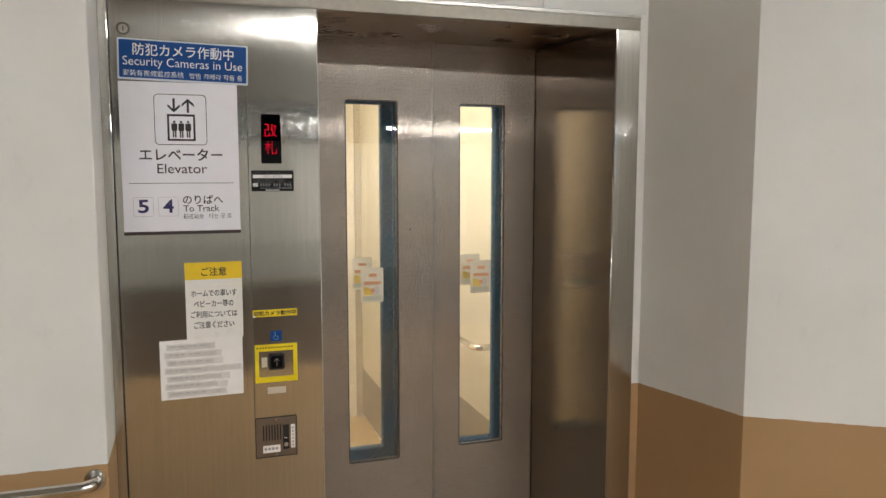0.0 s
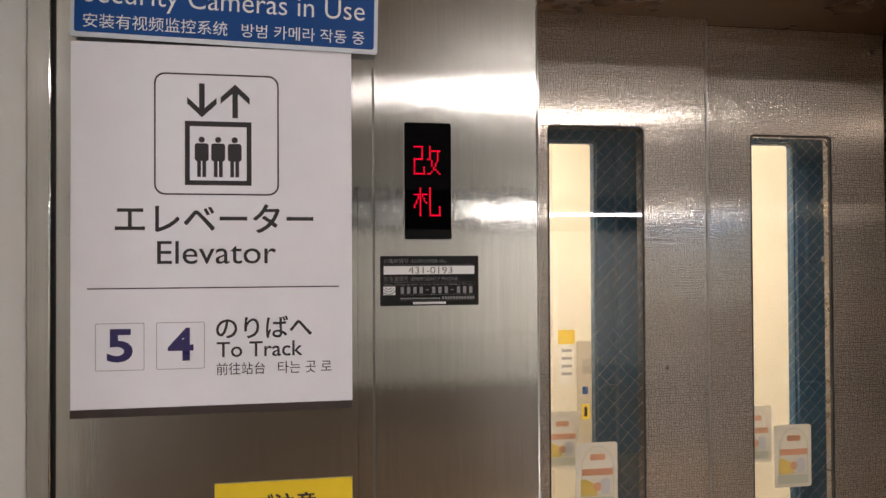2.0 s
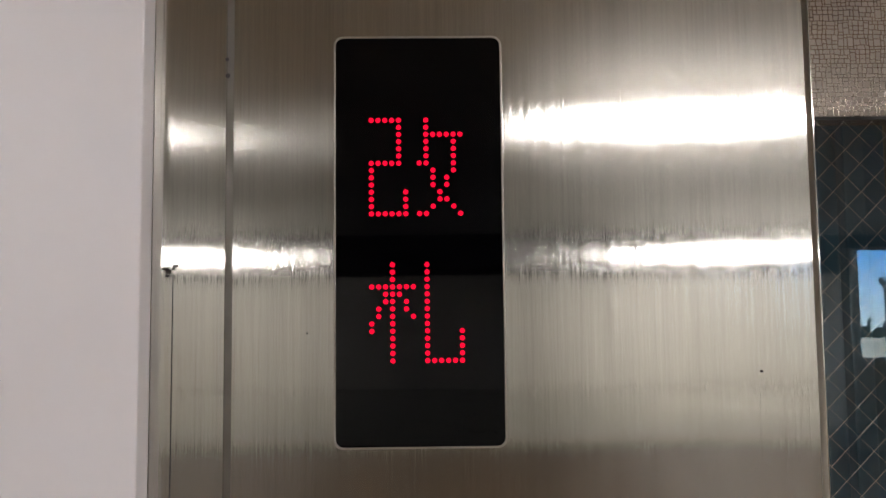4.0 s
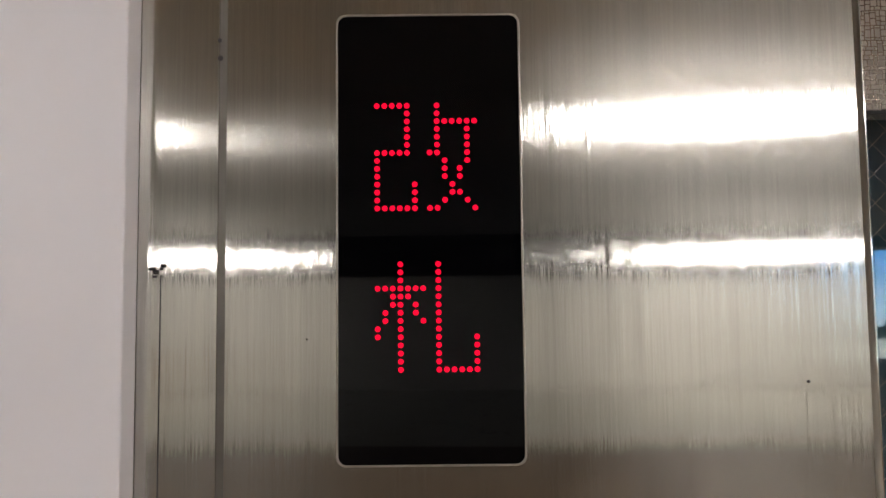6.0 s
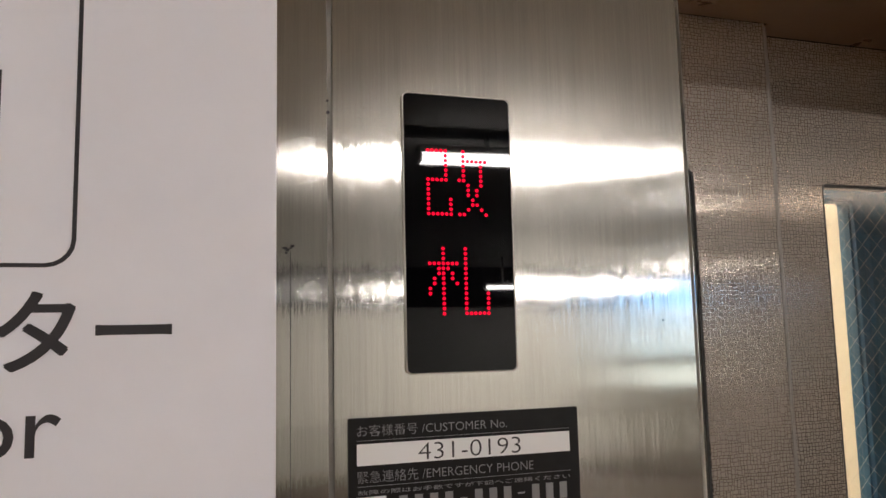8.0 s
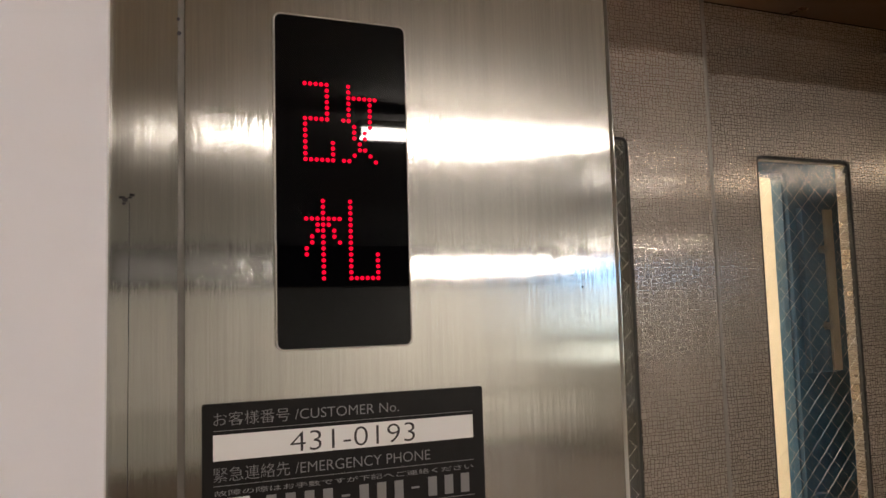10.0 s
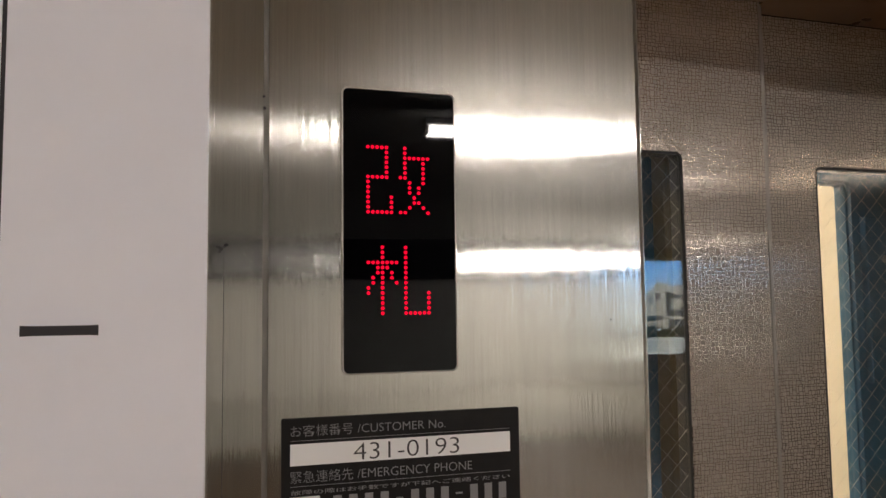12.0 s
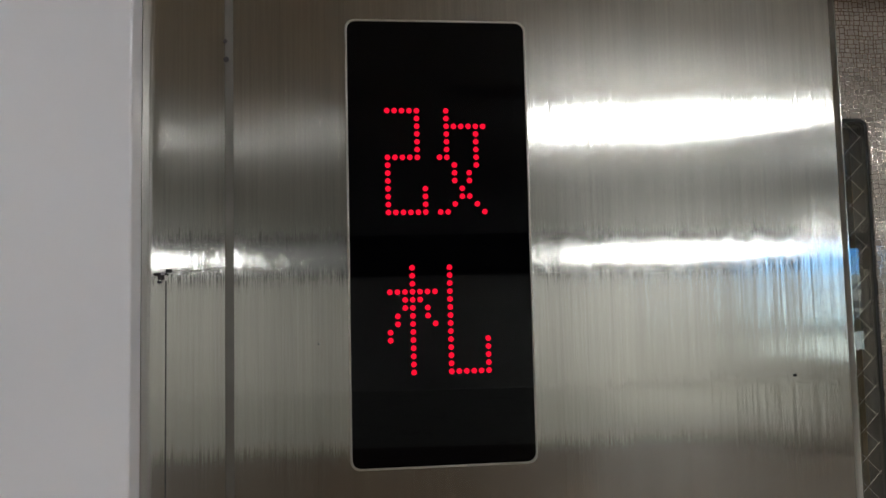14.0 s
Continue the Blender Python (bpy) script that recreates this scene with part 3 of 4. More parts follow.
part("ceiling_panel", box(CX0, CX2, CY0, CY2, CZ, CZ + 0.02), CREAM, car)
part("ceiling_light", box(0.05, 0.80, 0.95, 1.85, CZ - 0.02, CZ - 0.0005, 0.004), CAR_GLOW, car, "glowing warm ceiling light panel")
part("corner_post", box(CX1 - 0.042, CX1 - 0.0005, CY2 - 0.02, CY2 - 0.0005, 0.0, CZ - 0.001, 0.002), CREAM_POST, car, "beige corner post")
part("kick_plate", box(CX1 - 0.004, CX1 - 0.0004, CY1 + 0.002, CY2 - 0.021, 0.02, 0.33, 0.001), KICK, car, "grey kick plate")
part("kick_plate", box(CX1 + 0.002, CX2 - 0.006, CY1 - 0.004, CY1 - 0.0004, 0.02, 0.33, 0.001), KICK, car, "grey kick plate")
part("kick_plate", box(CX2 - 0.004, CX2 - 0.0004, CY0 + 0.05, CY1 - 0.005, 0.02, 0.33, 0.001), KICK, car, "grey kick plate")
rail = [(CX2 - 0.003, 1.241, 0.744), (CX2 - 0.070, 1.242, 0.742), (CX2 - 0.090, 1.250, 0.742), (CX2 - 0.103, 1.268, 0.742), (CX2 - 0.108, 1.30, 0.742), (CX2 - 0.108, 1.60, 0.742), (CX2 - 0.108, 1.98, 0.742)]
part("handrail", tube(rail, 0.0165, 16), CHROME, car, "round steel handrail with a bent end")
copanel = part("operating_panel", rounded(0.946, 1.11, 0.89, 1.308, 0.006, 1.990, 1.9995, 0.002), CREAM_POST, car, "beige wheelchair operating panel")
part("speaker", rounded(0.967, 1.012, 1.177, 1.237, 0.003, 1.988, 1.990), KICK, copanel)
part("call_lamp", rounded(0.963, 0.994, 0.995, 1.055, 0.004, 1.986, 1.990), YELLOW, copanel, "yellow call button")
part("call_mark", box(0.972, 0.985, 1.985, 1.9858, 1.006, 1.044), INK, copanel)
part("floor_window", rounded(1.036, 1.066, 1.243, 1.279, 0.002, 1.988, 1.990), PANEL_RED, copanel, "red lit floor window")
for z in (1.131, 1.019):
    part("floor_button", rounded(1.044, 1.073, z, z + 0.030, 0.004, 1.9865, 1.990, 0.001), KICK, copanel)
part("blue_mark", rounded(0.966, 0.990, 1.095, 1.125, 0.003, 1.988, 1.990), SIGN_BLUE, copanel)
car_note = thing("car_notice", "small yellow and white notice on the cream car wall", "notice")
part("paper", box(0.872, 0.934, 1.997, 1.9992, 1.134, 1.2965), LAMINATE, car_note)
part("heading", box(0.868, 0.938, 1.9955, 1.997, 1.297, 1.354), YELLOW, car_note, "yellow heading")
for k in range(4):
    part("writing_bar", bars([(0.882, 0.925, 1.265 - 0.031 * k, 1.276 - 0.031 * k)], 1.9968), GREY_INK, car_note)


# ---- window stickers ----
def sticker(x0, z0, y, w=0.088, h=0.134):
    ob = thing("window_sticker", "faded warning sticker with orange and yellow marks on glass", "sticker", "window stickers", Matrix.Translation((x0, y, z0)))
    part("film", rounded(0, w, 0, h, 0.006, -0.0006, 0), STICKER, ob)
    arch = [(0.012, 0.03), (w - 0.008, 0.03)] + [(w / 2 + 0.002 + (w / 2 - 0.010) * math.cos(radians(a)), 0.085 + 0.042 * math.sin(radians(a))) for a in range(0, 181, 15)]
    inner = [(w / 2 + (px - w / 2) * 0.965, 0.075 + (pz - 0.075) * 0.97) for px, pz in arch]
    part("arch", sheet(arch, [inner], -0.0010, -0.0006), STICKER_GREY, ob)
    part("side_mark", sheet([(0.010, 0.028), (0.046, 0.028), (0.040, 0.052), (0.020, 0.062), (0.010, 0.060)], (), -0.0010, -0.0006), STICKER_YELLOW, ob, "yellow corner patch")
    part("heading", rounded(0.030, 0.062, 0.099, 0.111, 0.004, -0.0014, -0.0010), STICKER_ORANGE, ob)
    part("band", box(0.013, 0.078, -0.0014, -0.0010, 0.069, 0.082), STICKER_ORANGE, ob)
    part("spot", disc(0.046, 0.046, 0.009, -0.0014, -0.0010, 16), STICKER_ORANGE, ob)
    part("white_mark", rounded(0.052, 0.072, 0.032, 0.062, 0.008, -0.0014, -0.0010), WHITE_INK, ob)
    part("foot_band", box(0.008, 0.080, -0.0014, -0.0006, 0.008, 0.026), STICKER_GREY, ob)
    return ob


first = sticker(0.404, 1.140, 0.5148)
for x0, z0, y in ((0.865, 1.147, 0.5558), (0.420, 1.150, 0.7768), (0.880, 1.155, 0.7238)):
    copy_thing(first, Matrix.Translation((x0, y, z0)))


# ---- floor indicator ----
display = thing("floor_indicator", "black glossy lift indicator with red dot-matrix characters lit", "display")
part("rim", sheet(round_rect(-0.0005, 0.0595, 1.6650, 1.8105, 0.0032), [round_rect(0.0002, 0.0588, 1.6657, 1.8098, 0.0028)], -0.0020, -0.0003, bevel=0.0002), EDGE_STEEL, display, "bright polished rim")
part("cover", rounded(0.0001, 0.0589, 1.6656, 1.8099, 0.0028, -0.0018, -0.0003), ACRYLIC, display, "glossy black acrylic cover")
KAI = ["#####...#.....", "....#...#.....", "....#...######", "....#...#...#.", "....#...#...#.", "....#...#...#.", "#####..##...#.",
       "#........#..#.", "#........#.#..", "#........#.#..", "#....#....#...", "#....#....##..", "#....#...#..#.", "######.##....#"]
SATSU = ["...#....#.....", "...#....#.....", "...#....#.....", "#######.#.....", "..###...#.....", "..##.#..#.....", ".#.#.#..#.....",
         ".#.#..#.#.....", "#..#....#.....", "#..#....#....#", "...#....#....#", "...#....#....#", "...#....#....#", "...#....######"]
dot = mesh("led_dot", disc(0, 0, 0.00092, -0.0002, 0.0, 12), LED)
for top, rows in ((0, KAI), (20, SATSU)):
    for r, row in enumerate(rows):
        for c, ch in enumerate(row):
            if ch == "#":
                d = new("led_dot", dot)
                d.parent = display
                d.location = (0.0128 + 0.00242 * c, -0.0019, 1.8102 - 0.0302 - 0.00257 * (r + top))

# ---- contact plate ----
plate = thing("contact_plate", "black contact plate with silver lettering on the steel panel", "plate", at=Matrix.Translation((0.0014, 0, 0)))
part("board", rounded(-0.0312, 0.0915, 1.5840, 1.6452, 0.001, -0.0012, -0.0003), PLATE_BLACK, plate)
y = -0.00135
letters("lettering", "お客様番号 /CUSTOMER No.", -0.0268, 0.0512, 1.6363, 1.6418, y, PLATE_INK, plate, bold=-0.010)
part("rule", box(-0.0268, 0.0862, y, -0.0012, 1.63425, 1.63445), PLATE_INK, plate)
part("number_field", box(-0.0270, 0.0862, -0.0015, -0.0012, 1.6226, 1.6328), WHITE_INK, plate, "white number field")
letters("lettering", "431-0193", 0.0036, 0.0582, 1.6236, 1.6317, -0.0017, INK, plate, bold=-0.012)
letters("lettering", "緊急連絡先 /EMERGENCY PHONE", -0.0268, 0.0652, 1.6143, 1.6200, y, PLATE_INK, plate, bold=-0.010)
part("rule", box(-0.0268, 0.0862, y, -0.0012, 1.61265, 1.61285), PLATE_INK, plate)
letters("lettering", "故障の際はお手数ですが下記へご連絡ください", -0.0266, 0.0858, 1.6088, 1.6110, y, PLATE_INK, plate)
part("emblem", sheet(round_rect(-0.0276, -0.0128, 1.5975, 1.6078, 0.0003), (), y, -0.0012), WHITE_INK, plate, "white emblem square")
arcs = None
for rr in (0.0045, 0.0075, 0.0105):
    a = [(-0.0212 + rr * math.cos(radians(k)), 1.6085 + rr * math.sin(radians(k))) for k in range(205, 336, 10)]
    b = [(-0.0212 + (rr - 0.0008) * math.cos(radians(k)), 1.6085 + (rr - 0.0008) * math.sin(radians(k))) for k in range(335, 204, -10)]
    pts = [(max(-0.0275, min(-0.0129, px)), max(1.5976, min(1.6077, pz))) for px, pz in a + b]
    arcs = sheet(pts, (), -0.0015, -0.00136, arcs)
part("emblem_arcs", arcs, PLATE_BLACK, plate)
digits = []
for k in range(12):
    x = -0.0062 + 0.0078 * k
    digits.append((x, x + (0.0040 if k not in (4, 8) else 0.0036), 1.5990 if k not in (4, 8) else 1.6030, 1.6072 if k not in (4, 8) else 1.6038))
for row in digits:
    part("number_bar", bars([row], -0.0012), PLATE_INK, plate)
part("rule", box(-0.0066, 0.0862, y, -0.0012, 1.59735, 1.59755), PLATE_INK, plate)
small = [(-0.0066 + 0.0036 * k, -0.0038 + 0.0036 * k, 1.5920, 1.5938) for k in range(14)] + [(0.0452 + 0.0035 * k, 0.0475 + 0.0035 * k, 1.5915, 1.5950) for k in range(12)]
for row in small:
    part("small_bar", bars([row], -0.0012), PLATE_INK, plate)
part("rule", box(-0.0066, 0.0862, y, -0.0012, 1.59015, 1.59030), PLATE_INK, plate)
for k in range(13):
    part("maker_bar", bars([(0.0090 + 0.0032 * k, 0.0117 + 0.0032 * k, 1.5858, 1.5886)], -0.0012), WHITE_INK, plate)

# ---- blue security sign ----
sec = thing("security_sign", "blue security camera sign with white lettering and pale border", "sign", at=Matrix.Translation((-0.3805, 0, 1.8955)) @ Matrix.Rotation(radians(1.2), 4, "Y"))
part("board", rounded(0, 0.347, 0, 0.1115, 0.004, -0.0145, -0.0125, 0.0006), SIGN_PALE, sec, "pale bordered board")
part("field", rounded(0.0045, 0.3425, 0.0055, 0.1075, 0.003, -0.0150, -0.0145), SIGN_BLUE, sec, "blue field")
letters("lettering", "防犯カメラ作動中", 0.040, 0.307, 0.0670, 0.0995, -0.0153, WHITE_INK, sec, bold=0.002, strike=0.0003)
letters("lettering", "Security Cameras in Use", 0.014, 0.331, 0.0320, 0.0630, -0.0153, WHITE_INK, sec, bold=-0.004)
letters("lettering", "安装有视频监控系统", 0.014, 0.172, 0.0105, 0.0270, -0.0153, WHITE_INK, sec)
letters("lettering", "방범 카메라 작동 중", 0.188, 0.331, 0.0105, 0.0265, -0.0153, WHITE_INK, sec)

# ---- white lift sign ----
sign = thing("lift_sign", "white lift sign with pictogram and track numbers on the steel panel", "sign", at=Matrix.Translation((0.0009, 0, -0.0015)))
YS = -0.0105
part("board", rounded(-0.3815, -0.0655, 1.4665, 1.8925, 0.002, YS, -0.0005, 0.0008), SIGN_WHITE, sign)
part("foot_strip", box(-0.3815, -0.0655, YS - 0.0012, YS - 0.0001, 1.4650, 1.4745, 0.0003), BROWN_STRIP, sign, "dark brown strip along the foot")
YI = YS - 0.0004
part("pictogram_frame", sheet(round_rect(-0.2915, -0.1510, 1.7185, 1.8600, 0.012), [round_rect(-0.2897, -0.1528, 1.7203, 1.8582, 0.0105)], YI, YS - 0.0001), INK, sign)


def arrow(cx, z0, z1, up, wide, stem, depth, parent, material=INK, name="arrow", thick=0.0058):
    """A straight arrow with an open head."""
    tip, tail = (z1, z0) if up else (z0, z1)
    s = 1 if up else -1
    h = wide * 0.5
    bm = sheet([(cx - stem / 2, tail), (cx + stem / 2, tail), (cx + stem / 2, tip - s * thick), (cx - stem / 2, tip - s * thick)], (), depth, depth + 0.0003)
    head = [(cx, tip), (cx + h, tip - s * h * 0.95), (cx + h, tip - s * (h * 0.95 + thick * 1.3)), (cx, tip - s * thick * 1.4), (cx - h, tip - s * (h * 0.95 + thick * 1.3)), (cx - h, tip - s * h * 0.95)]
    sheet(head, (), depth - 0.00005, depth + 0.0003, bm)
    return part(name, bm, material, parent)


arrow(-0.2385, 1.8090, 1.8485, False, 0.0330, 0.0062, YI, sign)
arrow(-0.2010, 1.8090, 1.8485, True, 0.0330, 0.0062, YI, sign)
part("cabin_outline", sheet([(-0.2575, 1.7300), (-0.1825, 1.7300), (-0.1825, 1.8045), (-0.2575, 1.8045)], [[(-0.2520, 1.7355), (-0.1880, 1.7355), (-0.1880, 1.7985), (-0.2520, 1.7985)]], YI, YS - 0.0001), INK, sign)
for cx in (-0.2388, -0.2202, -0.2016):
    fig = disc(cx, 1.7830, 0.0035, YI, YS - 0.0001, 16)
    rounded(cx - 0.0078, cx + 0.0078, 1.7580, 1.7788, 0.0030, YI, YS - 0.0001, bm=fig)
    box(cx - 0.0050, cx - 0.0008, YI, YS - 0.0001, 1.7395, 1.7581, bm=fig)
    box(cx + 0.0008, cx + 0.0050, YI, YS - 0.0001, 1.7395, 1.7581, bm=fig)
    part("plain_symbol", fig, INK, sign)
letters("lettering", "エレベーター", -0.3335, -0.1115, 1.6748, 1.7078, YI, INK, sign, strike=0.0009)
letters("lettering", "Elevator", -0.2880, -0.1545, 1.6385, 1.6650, YI, INK, sign, strike=0.0001)
part("rule", box(-0.3635, -0.0810, YI, YS - 0.0001, 1.6102, 1.6116), INK, sign)
for x0, x1, t in ((-0.3550, -0.3020, "5"), (-0.2890, -0.2355, "4")):
    bx = part("track_box", sheet(round_rect(x0, x1, 1.5175, 1.5715, 0.002), [round_rect(x0 + 0.0007, x1 - 0.0007, 1.5182, 1.5708, 0.0016)], YI, YS - 0.0001), GREY_INK, sign)
    letters("numeral", t, x0 + 0.0125, x1 - 0.0125, 1.5270, 1.5650, YI, NAVY, bx, bold=0.024)
letters("lettering", "のりばへ", -0.2225, -0.1135, 1.5515, 1.5765, YI, INK, sign, strike=0.0006)
letters("lettering", "To Track", -0.2220, -0.1245, 1.5298, 1.5473, YI, INK, sign, strike=0.0003)
letters("lettering", "前往站台", -0.2225, -0.1675, 1.5090, 1.5235, YI, INK, sign)
letters("lettering", "타는 곳 로", -0.1525, -0.0900, 1.5090, 1.5235, YI, INK, sign)

# ---- caution notice ----
note = thing("caution_notice", "laminated caution notice with a yellow heading band", "notice", at=Matrix.Translation((0.0038, 0, -0.001)))
part("sheet", box(-0.2285, -0.0685, -0.0016, -0.0004, 1.1545, 1.3800, 0.0002), LAMINATE, note)
part("heading_band", box(-0.2287, -0.0683, -0.0020, -0.0016, 1.3295, 1.3801), YELLOW, note, "yellow heading band")
letters("lettering", "ご注意", -0.1825, -0.1125, 1.3400, 1.3650, -0.0022, INK, note, strike=0.0007)
for k, (t, x0, x1) in enumerate((("ホームでの車いす", -0.2125, -0.0850), ("ベビーカー等の", -0.2060, -0.0950), ("ご利用については", -0.2150, -0.0850), ("ご注意ください", -0.2070, -0.0945))):
    z = 1.2790 - 0.0312 * k
    letters("lettering", t, x0, x1, z, z + 0.0200, -0.0019, INK, note, strike=0.0006)

# ---- smudged paper notice ----
paper = thing("paper_notice", "white paper notice with smudged grey lines of writing", "notice", at=Matrix.Translation((0.0052, 0, -0.0013)))
bm = sheet([(-0.3060, 0.9792), (-0.0740, 0.9808), (-0.0738, 1.1560), (-0.3062, 1.1545)], (), -0.0034, -0.0026)
part("sheet", bm, PAPER, paper)
SMUDGE = mottled("smudged_grey", (0.60, 0.575, 0.545), 0.6, 0.0, 45, 0.14, 0)
SMEAR = mottled("smeared_grey", (0.70, 0.68, 0.655), 0.6, 0.0, 60, 0.10, 0)
for k, w in enumerate((0.150, 0.168, 0.172, 0.228, 0.190, 0.182, 0.182)):
    z = 1.1330 - 0.0232 * k
    x0, x1 = -0.2885 - 0.006 * (k % 2), -0.3020 + w
    wave = [random.uniform(-0.0018, 0.0018) for _ in range(10)]
    top = [(x1 + 0.003 * math.sin(3 * k) - (x1 - x0) * a / 9, z + 0.0100 + wave[a]) for a in range(10)]
    low = [(x0 + (x1 - x0) * a / 9, z - 0.0092 + wave[9 - a]) for a in range(10)]
    part("smear_bar", sheet(low + top, (), -0.0036, -0.0034), SMEAR, paper)
    part("smudge_bar", rounded(x0 + 0.004, x1 - random.uniform(0.004, 0.03), z - 0.0052, z + 0.0068, 0.003, -0.0039, -0.0036), SMUDGE, paper)
    a = x0 + 0.012
    for b in range(5):
        w0 = random.uniform(0.006, 0.018)
        part("writing_bar", bars([(a, a + w0, z + 0.0018, z + 0.0038)], -0.0039), GREY_INK, paper)
        a += w0 + random.uniform(0.004, 0.012)

# ---- call station ----
tape = thing("camera_tape", "yellow tape label with black lettering, peeling at one end", "label", at=Matrix.Translation((0.0041, 0, 0)))
part("strip", rounded(-0.0400, 0.0910, 1.2070, 1.2285, 0.0015, -0.0010, -0.0004), TAPE, tape)
letters("lettering", "防犯カメラ動作中", -0.0365, 0.0870, 1.2108, 1.2246, -0.0012, INK, tape, strike=0.0009)
part("peel", sheet([(-0.0402, 1.2066), (-0.0300, 1.2066), (-0.0345, 1.2120), (-0.0402, 1.2130)], (), -0.0020, -0.0012), LAMINATE, tape, "lifted pale corner")
wheel = thing("wheelchair_sticker", "small blue wheelchair sticker on the steel plate", "sticker", at=Matrix.Translation((0.0046, 0, 0)))
part("field", rounded(0.0095, 0.0430, 1.1310, 1.1630, 0.001, -0.0009, -0.0004), SIGN_BLUE, wheel)
sym = disc(0.0235, 1.1570, 0.0024, -0.0012, -0.0009, 12)
box(0.0224, 0.0246, -0.0012, -0.0009, 1.1455, 1.1540, bm=sym)
box(0.0246, 0.0320, -0.0012, -0.0009, 1.1450, 1.1470, bm=sym)
box(0.0300, 0.0322, -0.0012, -0.0009, 1.1375, 1.1450, bm=sym)
sheet([(0.0255 + 0.0080 * math.cos(radians(k)), 1.1430 + 0.0080 * math.sin(radians(k))) for k in range(100, 341, 12)] + [(0.0255 + 0.0062 * math.cos(radians(k)), 1.1430 + 0.0062 * math.sin(radians(k))) for k in range(340, 99, -12)], (), -0.0012, -0.0009, sym)
part("symbol", sym, mat("faded_blue_ink", (0.16, 0.30, 0.52), 0.5), wheel)
call = thing("call_button", "black lift call button framed by yellow tape on steel", "button", at=Matrix.Translation((0.0052, 0, 0)))
part("tape_frame", sheet(round_rect(-0.0385, 0.0880, 1.0045, 1.1220, 0.001), [round_rect(-0.0265, 0.0755, 1.0215, 1.1010, 0.001)], -0.0010, -0.0004), TAPE, call, "yellow tape frame")
part("caption_bars", bars([(-0.0330 + 0.0086 * k, -0.0282 + 0.0086 * k, 1.1095, 1.1142) for k in range(13)], -0.0010), BROWN_STRIP, call)
body = part("housing", rounded(0.0015, 0.0485, 1.0440, 1.0925, 0.006, -0.0090, -0.0003, 0.002), BUTTON_BLACK, call, "black plastic housing")
part("key", rounded(0.0075, 0.0425, 1.0500, 1.0865, 0.004, -0.0115, -0.0090, 0.001), ACRYLIC, body)
arrow(0.0250, 1.0570, 1.0800, True, 0.0160, 0.0018, -0.0118, body, PLATE_INK, thick=0.0016)
part("braille_label", rounded(-0.0190, -0.0025, 1.0520, 1.0825, 0.001, -0.0010, -0.0004), CREAM_POST, call, "clear raised label")
tag = thing("small_nameplate", "small blank metal nameplate below the call button", "nameplate", at=Matrix.Translation((0.0058, 0, 0)))
part("plate", rounded(-0.0040, 0.0510, 0.9690, 0.9890, 0.0015, -0.0012, -0.0004, 0.0003), CREAM_POST, tag)
icom = thing("intercom", "steel intercom plate with slotted grille and black strip", "intercom", at=Matrix.Translation((0.0068, 0, 0)))
BRONZE = mottled("bronze_steel", (0.21, 0.17, 0.135), 0.4, 1.0, 80, 0.1, 0.1)
part("back_frame", rounded(-0.0448, 0.0803, 0.7697, 0.8958, 0.0030, -0.0030, -0.0003), DARK_GAP, icom, "dark recessed frame")
ip = part("face_plate", rounded(-0.0425, 0.0780, 0.7720, 0.8935, 0.002, -0.0040, -0.0003, 0.0012), BRONZE, icom)
for k in range(7):
    x = -0.0225 + 0.0085 * k
    part("slot", rounded(x, x + 0.0038, 0.8230, 0.8720, 0.0012, -0.0042, -0.0036), DARK_GAP, ip)
blk = part("button_strip", rounded(0.0375, 0.0560, 0.7920, 0.8690, 0.001, -0.0050, -0.0040, 0.0004), BUTTON_BLACK, icom, "black button strip")
part("talk_button", disc(0.0465, 0.8065, 0.0065, -0.0075, -0.0050, 20, bevel=0.001), SATIN, blk, "round metal talk button")
part("mark_bar", box(0.0410, 0.0500, -0.0053, -0.0050, 0.8270, 0.8290), WHITE_INK, blk)
part("white_label", box(0.0615, 0.0740, -0.0044, -0.0040, 0.7940, 0.8680), LAMINATE, icom)
part("white_label", box(-0.0230, 0.0290, -0.0044, -0.0040, 0.7850, 0.8080), LAMINATE, icom)
for k in range(4):
    part("label_bar", bars([(-0.0190 + 0.011 * k, -0.0110 + 0.011 * k, 0.7930, 0.8010)], -0.0044), GREY_INK, icom)
for k in range(6):
    part("label_bar", bars([(0.0655, 0.0700, 0.7990 + 0.011 * k, 0.8060 + 0.011 * k)], -0.0044), GREY_INK, icom)
for z in (0.7775, 0.8880):
    part("screw", disc(0.018, z, 0.0026, -0.0048, -0.0040, 12), CHROME, icom)

# ---- wall handrail ----
hand = thing("wall_handrail", "round steel handrail with bent end on the white wall", "handrail")
pts = [(-0.458, -0.218, 0.848), (-0.458, -0.240, 0.848)] + [(-0.458 - 0.03 * (1 - math.cos(radians(a))), -0.240 - 0.03 * math.sin(radians(a)), 0.848) for a in range(15, 91, 15)] + [(-0.9, -0.270, 0.848), (-2.4, -0.270, 0.848)]
part("rail", tube(pts, 0.0165, 18), CHROME, hand)
part("flange", tube([(-0.458, -0.2175, 0.848), (-0.458, -0.2245, 0.848)], 0.028, 24), CHROME, hand)

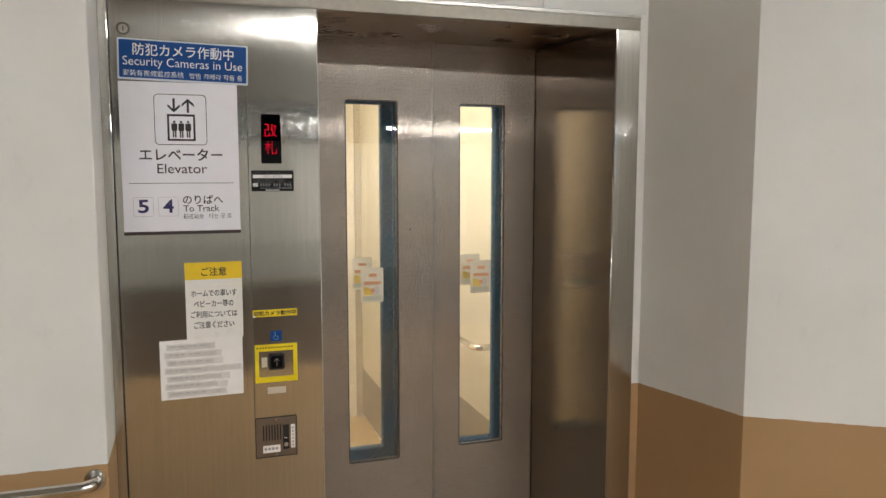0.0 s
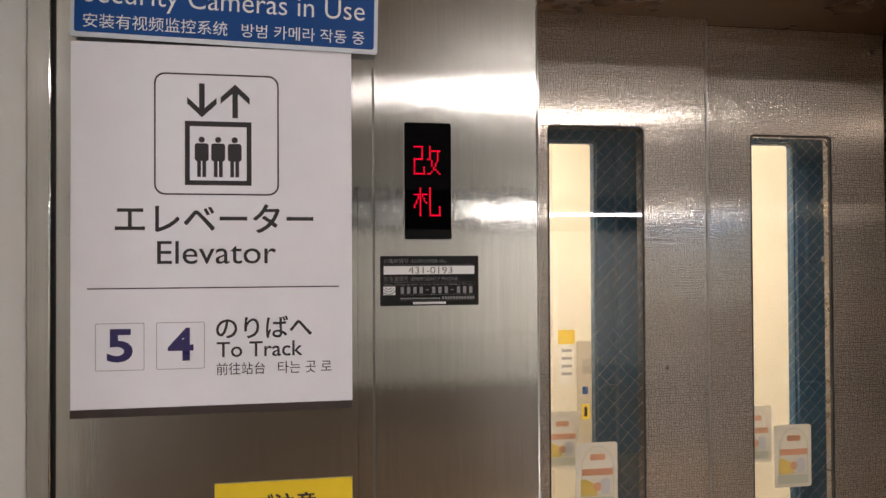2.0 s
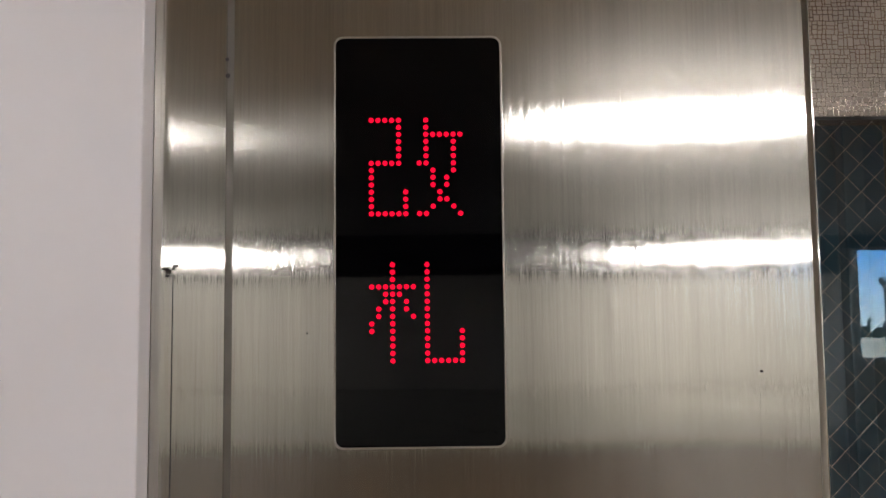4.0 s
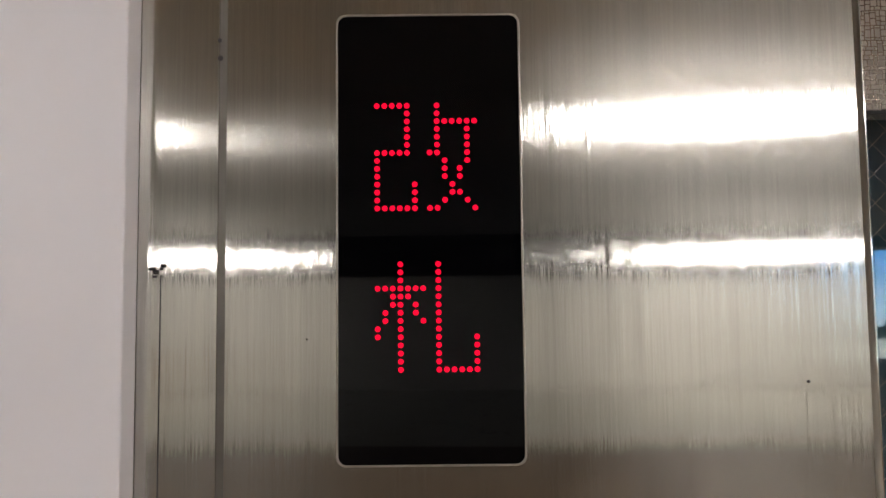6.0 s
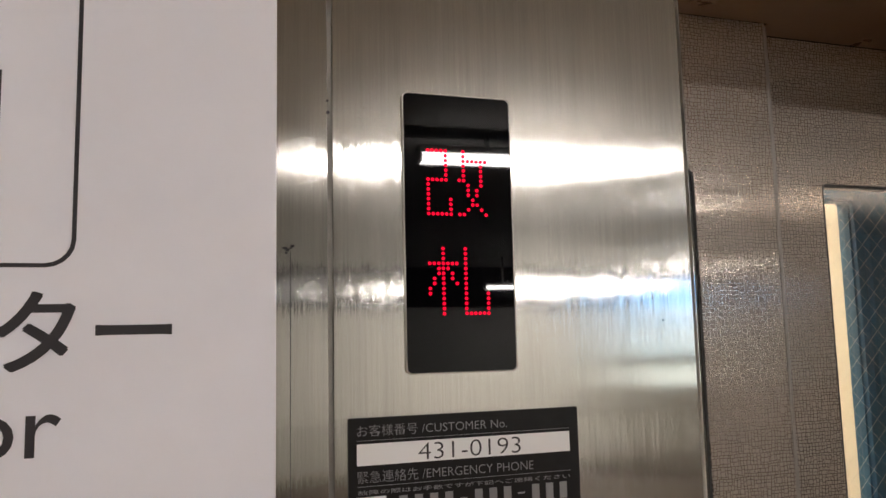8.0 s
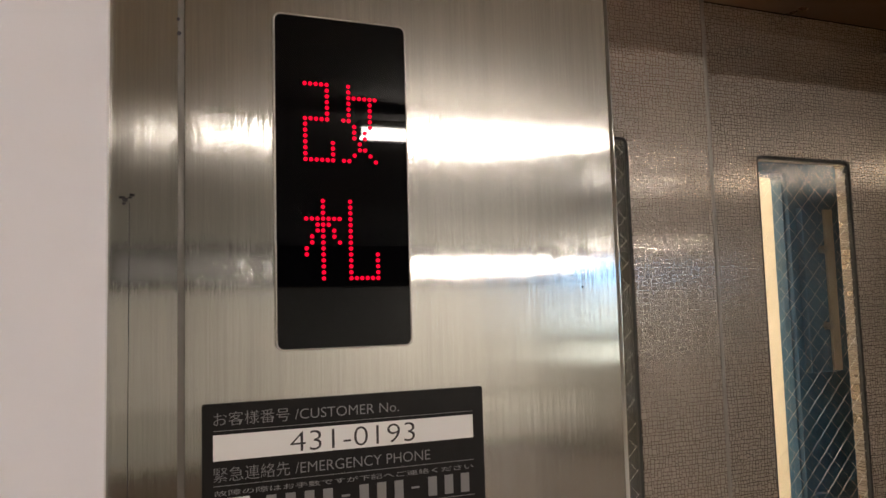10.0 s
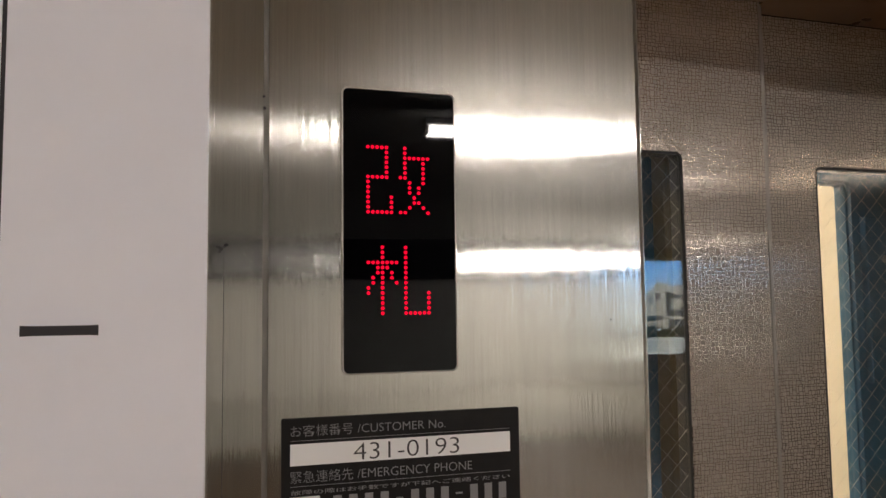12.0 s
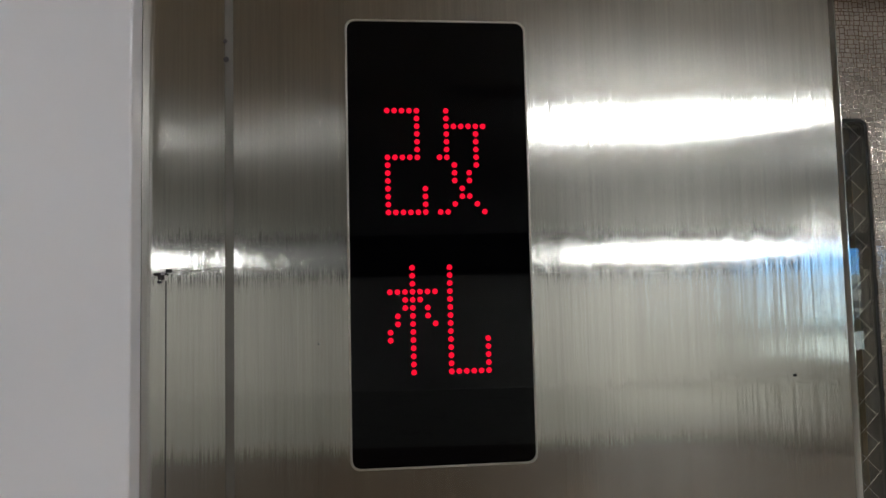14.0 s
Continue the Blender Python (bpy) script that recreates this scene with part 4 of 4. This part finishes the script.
# ---- corridor lamps ----
def corridor_lamp(drop, label, half=0.73):
    """Long lamp that hangs the given length below the ceiling."""
    ob = thing("ceiling_lamp", label, "lamp", "corridor lamps")
    part("housing", box(-half, half, -0.075, 0.075, 0.026, 0.075, 0.006), LAMP_WHITE, ob)
    for x in (-0.40, 0.37):
        part("stem", box(x, x + 0.03, -0.012, 0.012, 0.075, drop), LAMP_WHITE, ob)
    for x in (-half, half - 0.025):
        part("end_cap", box(x, x + 0.025, -0.06, 0.06, -0.03, 0.0255, 0.003), LAMP_WHITE, ob)
    part("diffuser", box(-half + 0.0255, half - 0.0255, -0.058, 0.058, -0.034, 0.0255, 0.012), TUBE_GLOW, ob, "lit white diffuser")
    return ob


FILL_LAMP = "white enamel corridor lamp under the ceiling, lit, set out of view for added light"
corridor_lamp(0.182, "long white enamel corridor lamp with a lit diffuser facing the lift", 0.885).matrix_world = Matrix.Translation((1.835, -4.60, 2.90))
lamp_a = corridor_lamp(0.182, FILL_LAMP)
lamp_a.matrix_world = Matrix.Translation((5.40, -4.60, 2.90))
# unseen extra lamps, added to brighten the walls, doors and left steel
for x, yy in ((-2.95, -4.6), (11.5, -7.0), (8.8, -8.0), (9.8, -11.0)):
    copy_thing(lamp_a, Matrix.Translation((x, yy, 2.90)))
lamp_b = corridor_lamp(0.552, "white corridor lamp hanging low on long stems, lit")
lamp_b.matrix_world = Matrix.Translation((4.5, -12.6, 2.53))
# -4.2 is an added lamp, only there to feed the band on the left steel
for x in (5.97, -4.2):
    copy_thing(lamp_b, Matrix.Translation((x, -12.6, 2.53)))

# ---- digital sign in the corridor ----
dsign = thing("digital_sign", "upright digital sign showing a seaside town under blue sky", "digital sign", at=Matrix.Translation((0.36, -0.58, -0.03)))
part("cabinet", box(4.50, 5.70, -7.05, -6.73, 0.03, 2.34, 0.01), SATIN, dsign)
SKY = mat("screen_sky", (0.02, 0.02, 0.02), 0.3, emit=(0.16, 0.47, 0.95), strength=7.5)
n = Net(SKY)
geo = n.t.nodes.new("ShaderNodeNewGeometry")
sep = n.t.nodes.new("ShaderNodeSeparateXYZ")
n.t.links.new(geo.outputs["Position"], sep.inputs[0])
n.set("Emission Color", n.blend(n.ramp(sep.outputs["Z"], 1.45, 2.28), (0.55, 0.80, 0.95), (0.10, 0.38, 0.85)))
scr = part("screen", box(4.56, 5.64, -6.73, -6.722, 1.08, 2.30), SKY, dsign, "lit blue sky screen")


def lit(name, colour, strength):
    return mat("screen_" + name, (0.02, 0.02, 0.02), 0.4, emit=colour, strength=strength)


GREEN, STONE, PALE = lit("green", (0.07, 0.11, 0.07), 1.0), lit("stone", (0.17, 0.19, 0.20), 1.0), lit("pale", (0.75, 0.85, 0.82), 4.2)
ROOF, SHADE, TEXT = lit("roof", (0.80, 0.82, 0.72), 3.4), lit("shade", (0.20, 0.28, 0.34), 1.6), lit("text", (0.42, 0.52, 0.52), 2.6)
# the picture on the screen: bent column, white terraces, shrubs
band = None
for k in range(30):
    x = 4.56 + 1.08 * k / 30
    band = box(x, x + 0.034, -6.722, -6.7195, 1.30, 1.38 + random.uniform(0, 0.15), bm=band)
part("picture_trees", band, GREEN, scr)
for x, z in ((4.66, 1.50), (4.86, 1.57), (5.02, 1.52)):
    palm = box(x - 0.004, x + 0.004, -6.722, -6.7192, 1.34, z)
    for k in range(9):
        a = radians(-20 + 27.5 * k)
        c, e = math.cos(a), math.sin(a)
        sheet([(x - 0.007 * e, z + 0.007 * c), (x + 0.055 * c, z + 0.040 * e), (x + 0.007 * e, z - 0.007 * c)], (), -6.7215, -6.7190, palm)
    part("picture_palm", palm, GREEN, scr)
town = sheet([(4.88, 1.42), (5.64, 1.42), (5.64, 1.98), (5.36, 1.98), (5.18, 2.02), (5.10, 2.00), (5.04, 1.90), (4.98, 1.88), (4.96, 1.70), (4.88, 1.68)], (), -6.7200, -6.722)
part("picture_terraces", town, ROOF, scr)
for x0, x1, z0, z1 in ((5.34, 5.64, 1.80, 1.86), (5.26, 5.64, 1.58, 1.66), (5.26, 5.34, 1.66, 1.90), (5.10, 5.18, 1.78, 1.88), (5.00, 5.06, 1.74, 1.82), (4.98, 5.22, 1.52, 1.58), (5.30, 5.60, 1.44, 1.53)):
    part("picture_shade", box(x0, x1, -6.7202, -6.7192, z0, z1), SHADE, scr)
part("picture_column", sheet([(4.83, 1.36), (4.90, 1.36), (4.91, 1.86), (4.82, 2.00), (4.78, 1.95), (4.84, 1.84)], (), -6.714, -6.7190), STONE, scr)
part("picture_caption", box(4.56, 5.64, -6.722, -6.717, 1.08, 1.30), PALE, scr)
for k, w in enumerate((0.62, 0.50, 0.56)):
    part("caption_bar", box(4.66, 4.66 + w, -6.717, -6.7165, 1.235 - 0.055 * k, 1.257 - 0.055 * k), TEXT, scr)
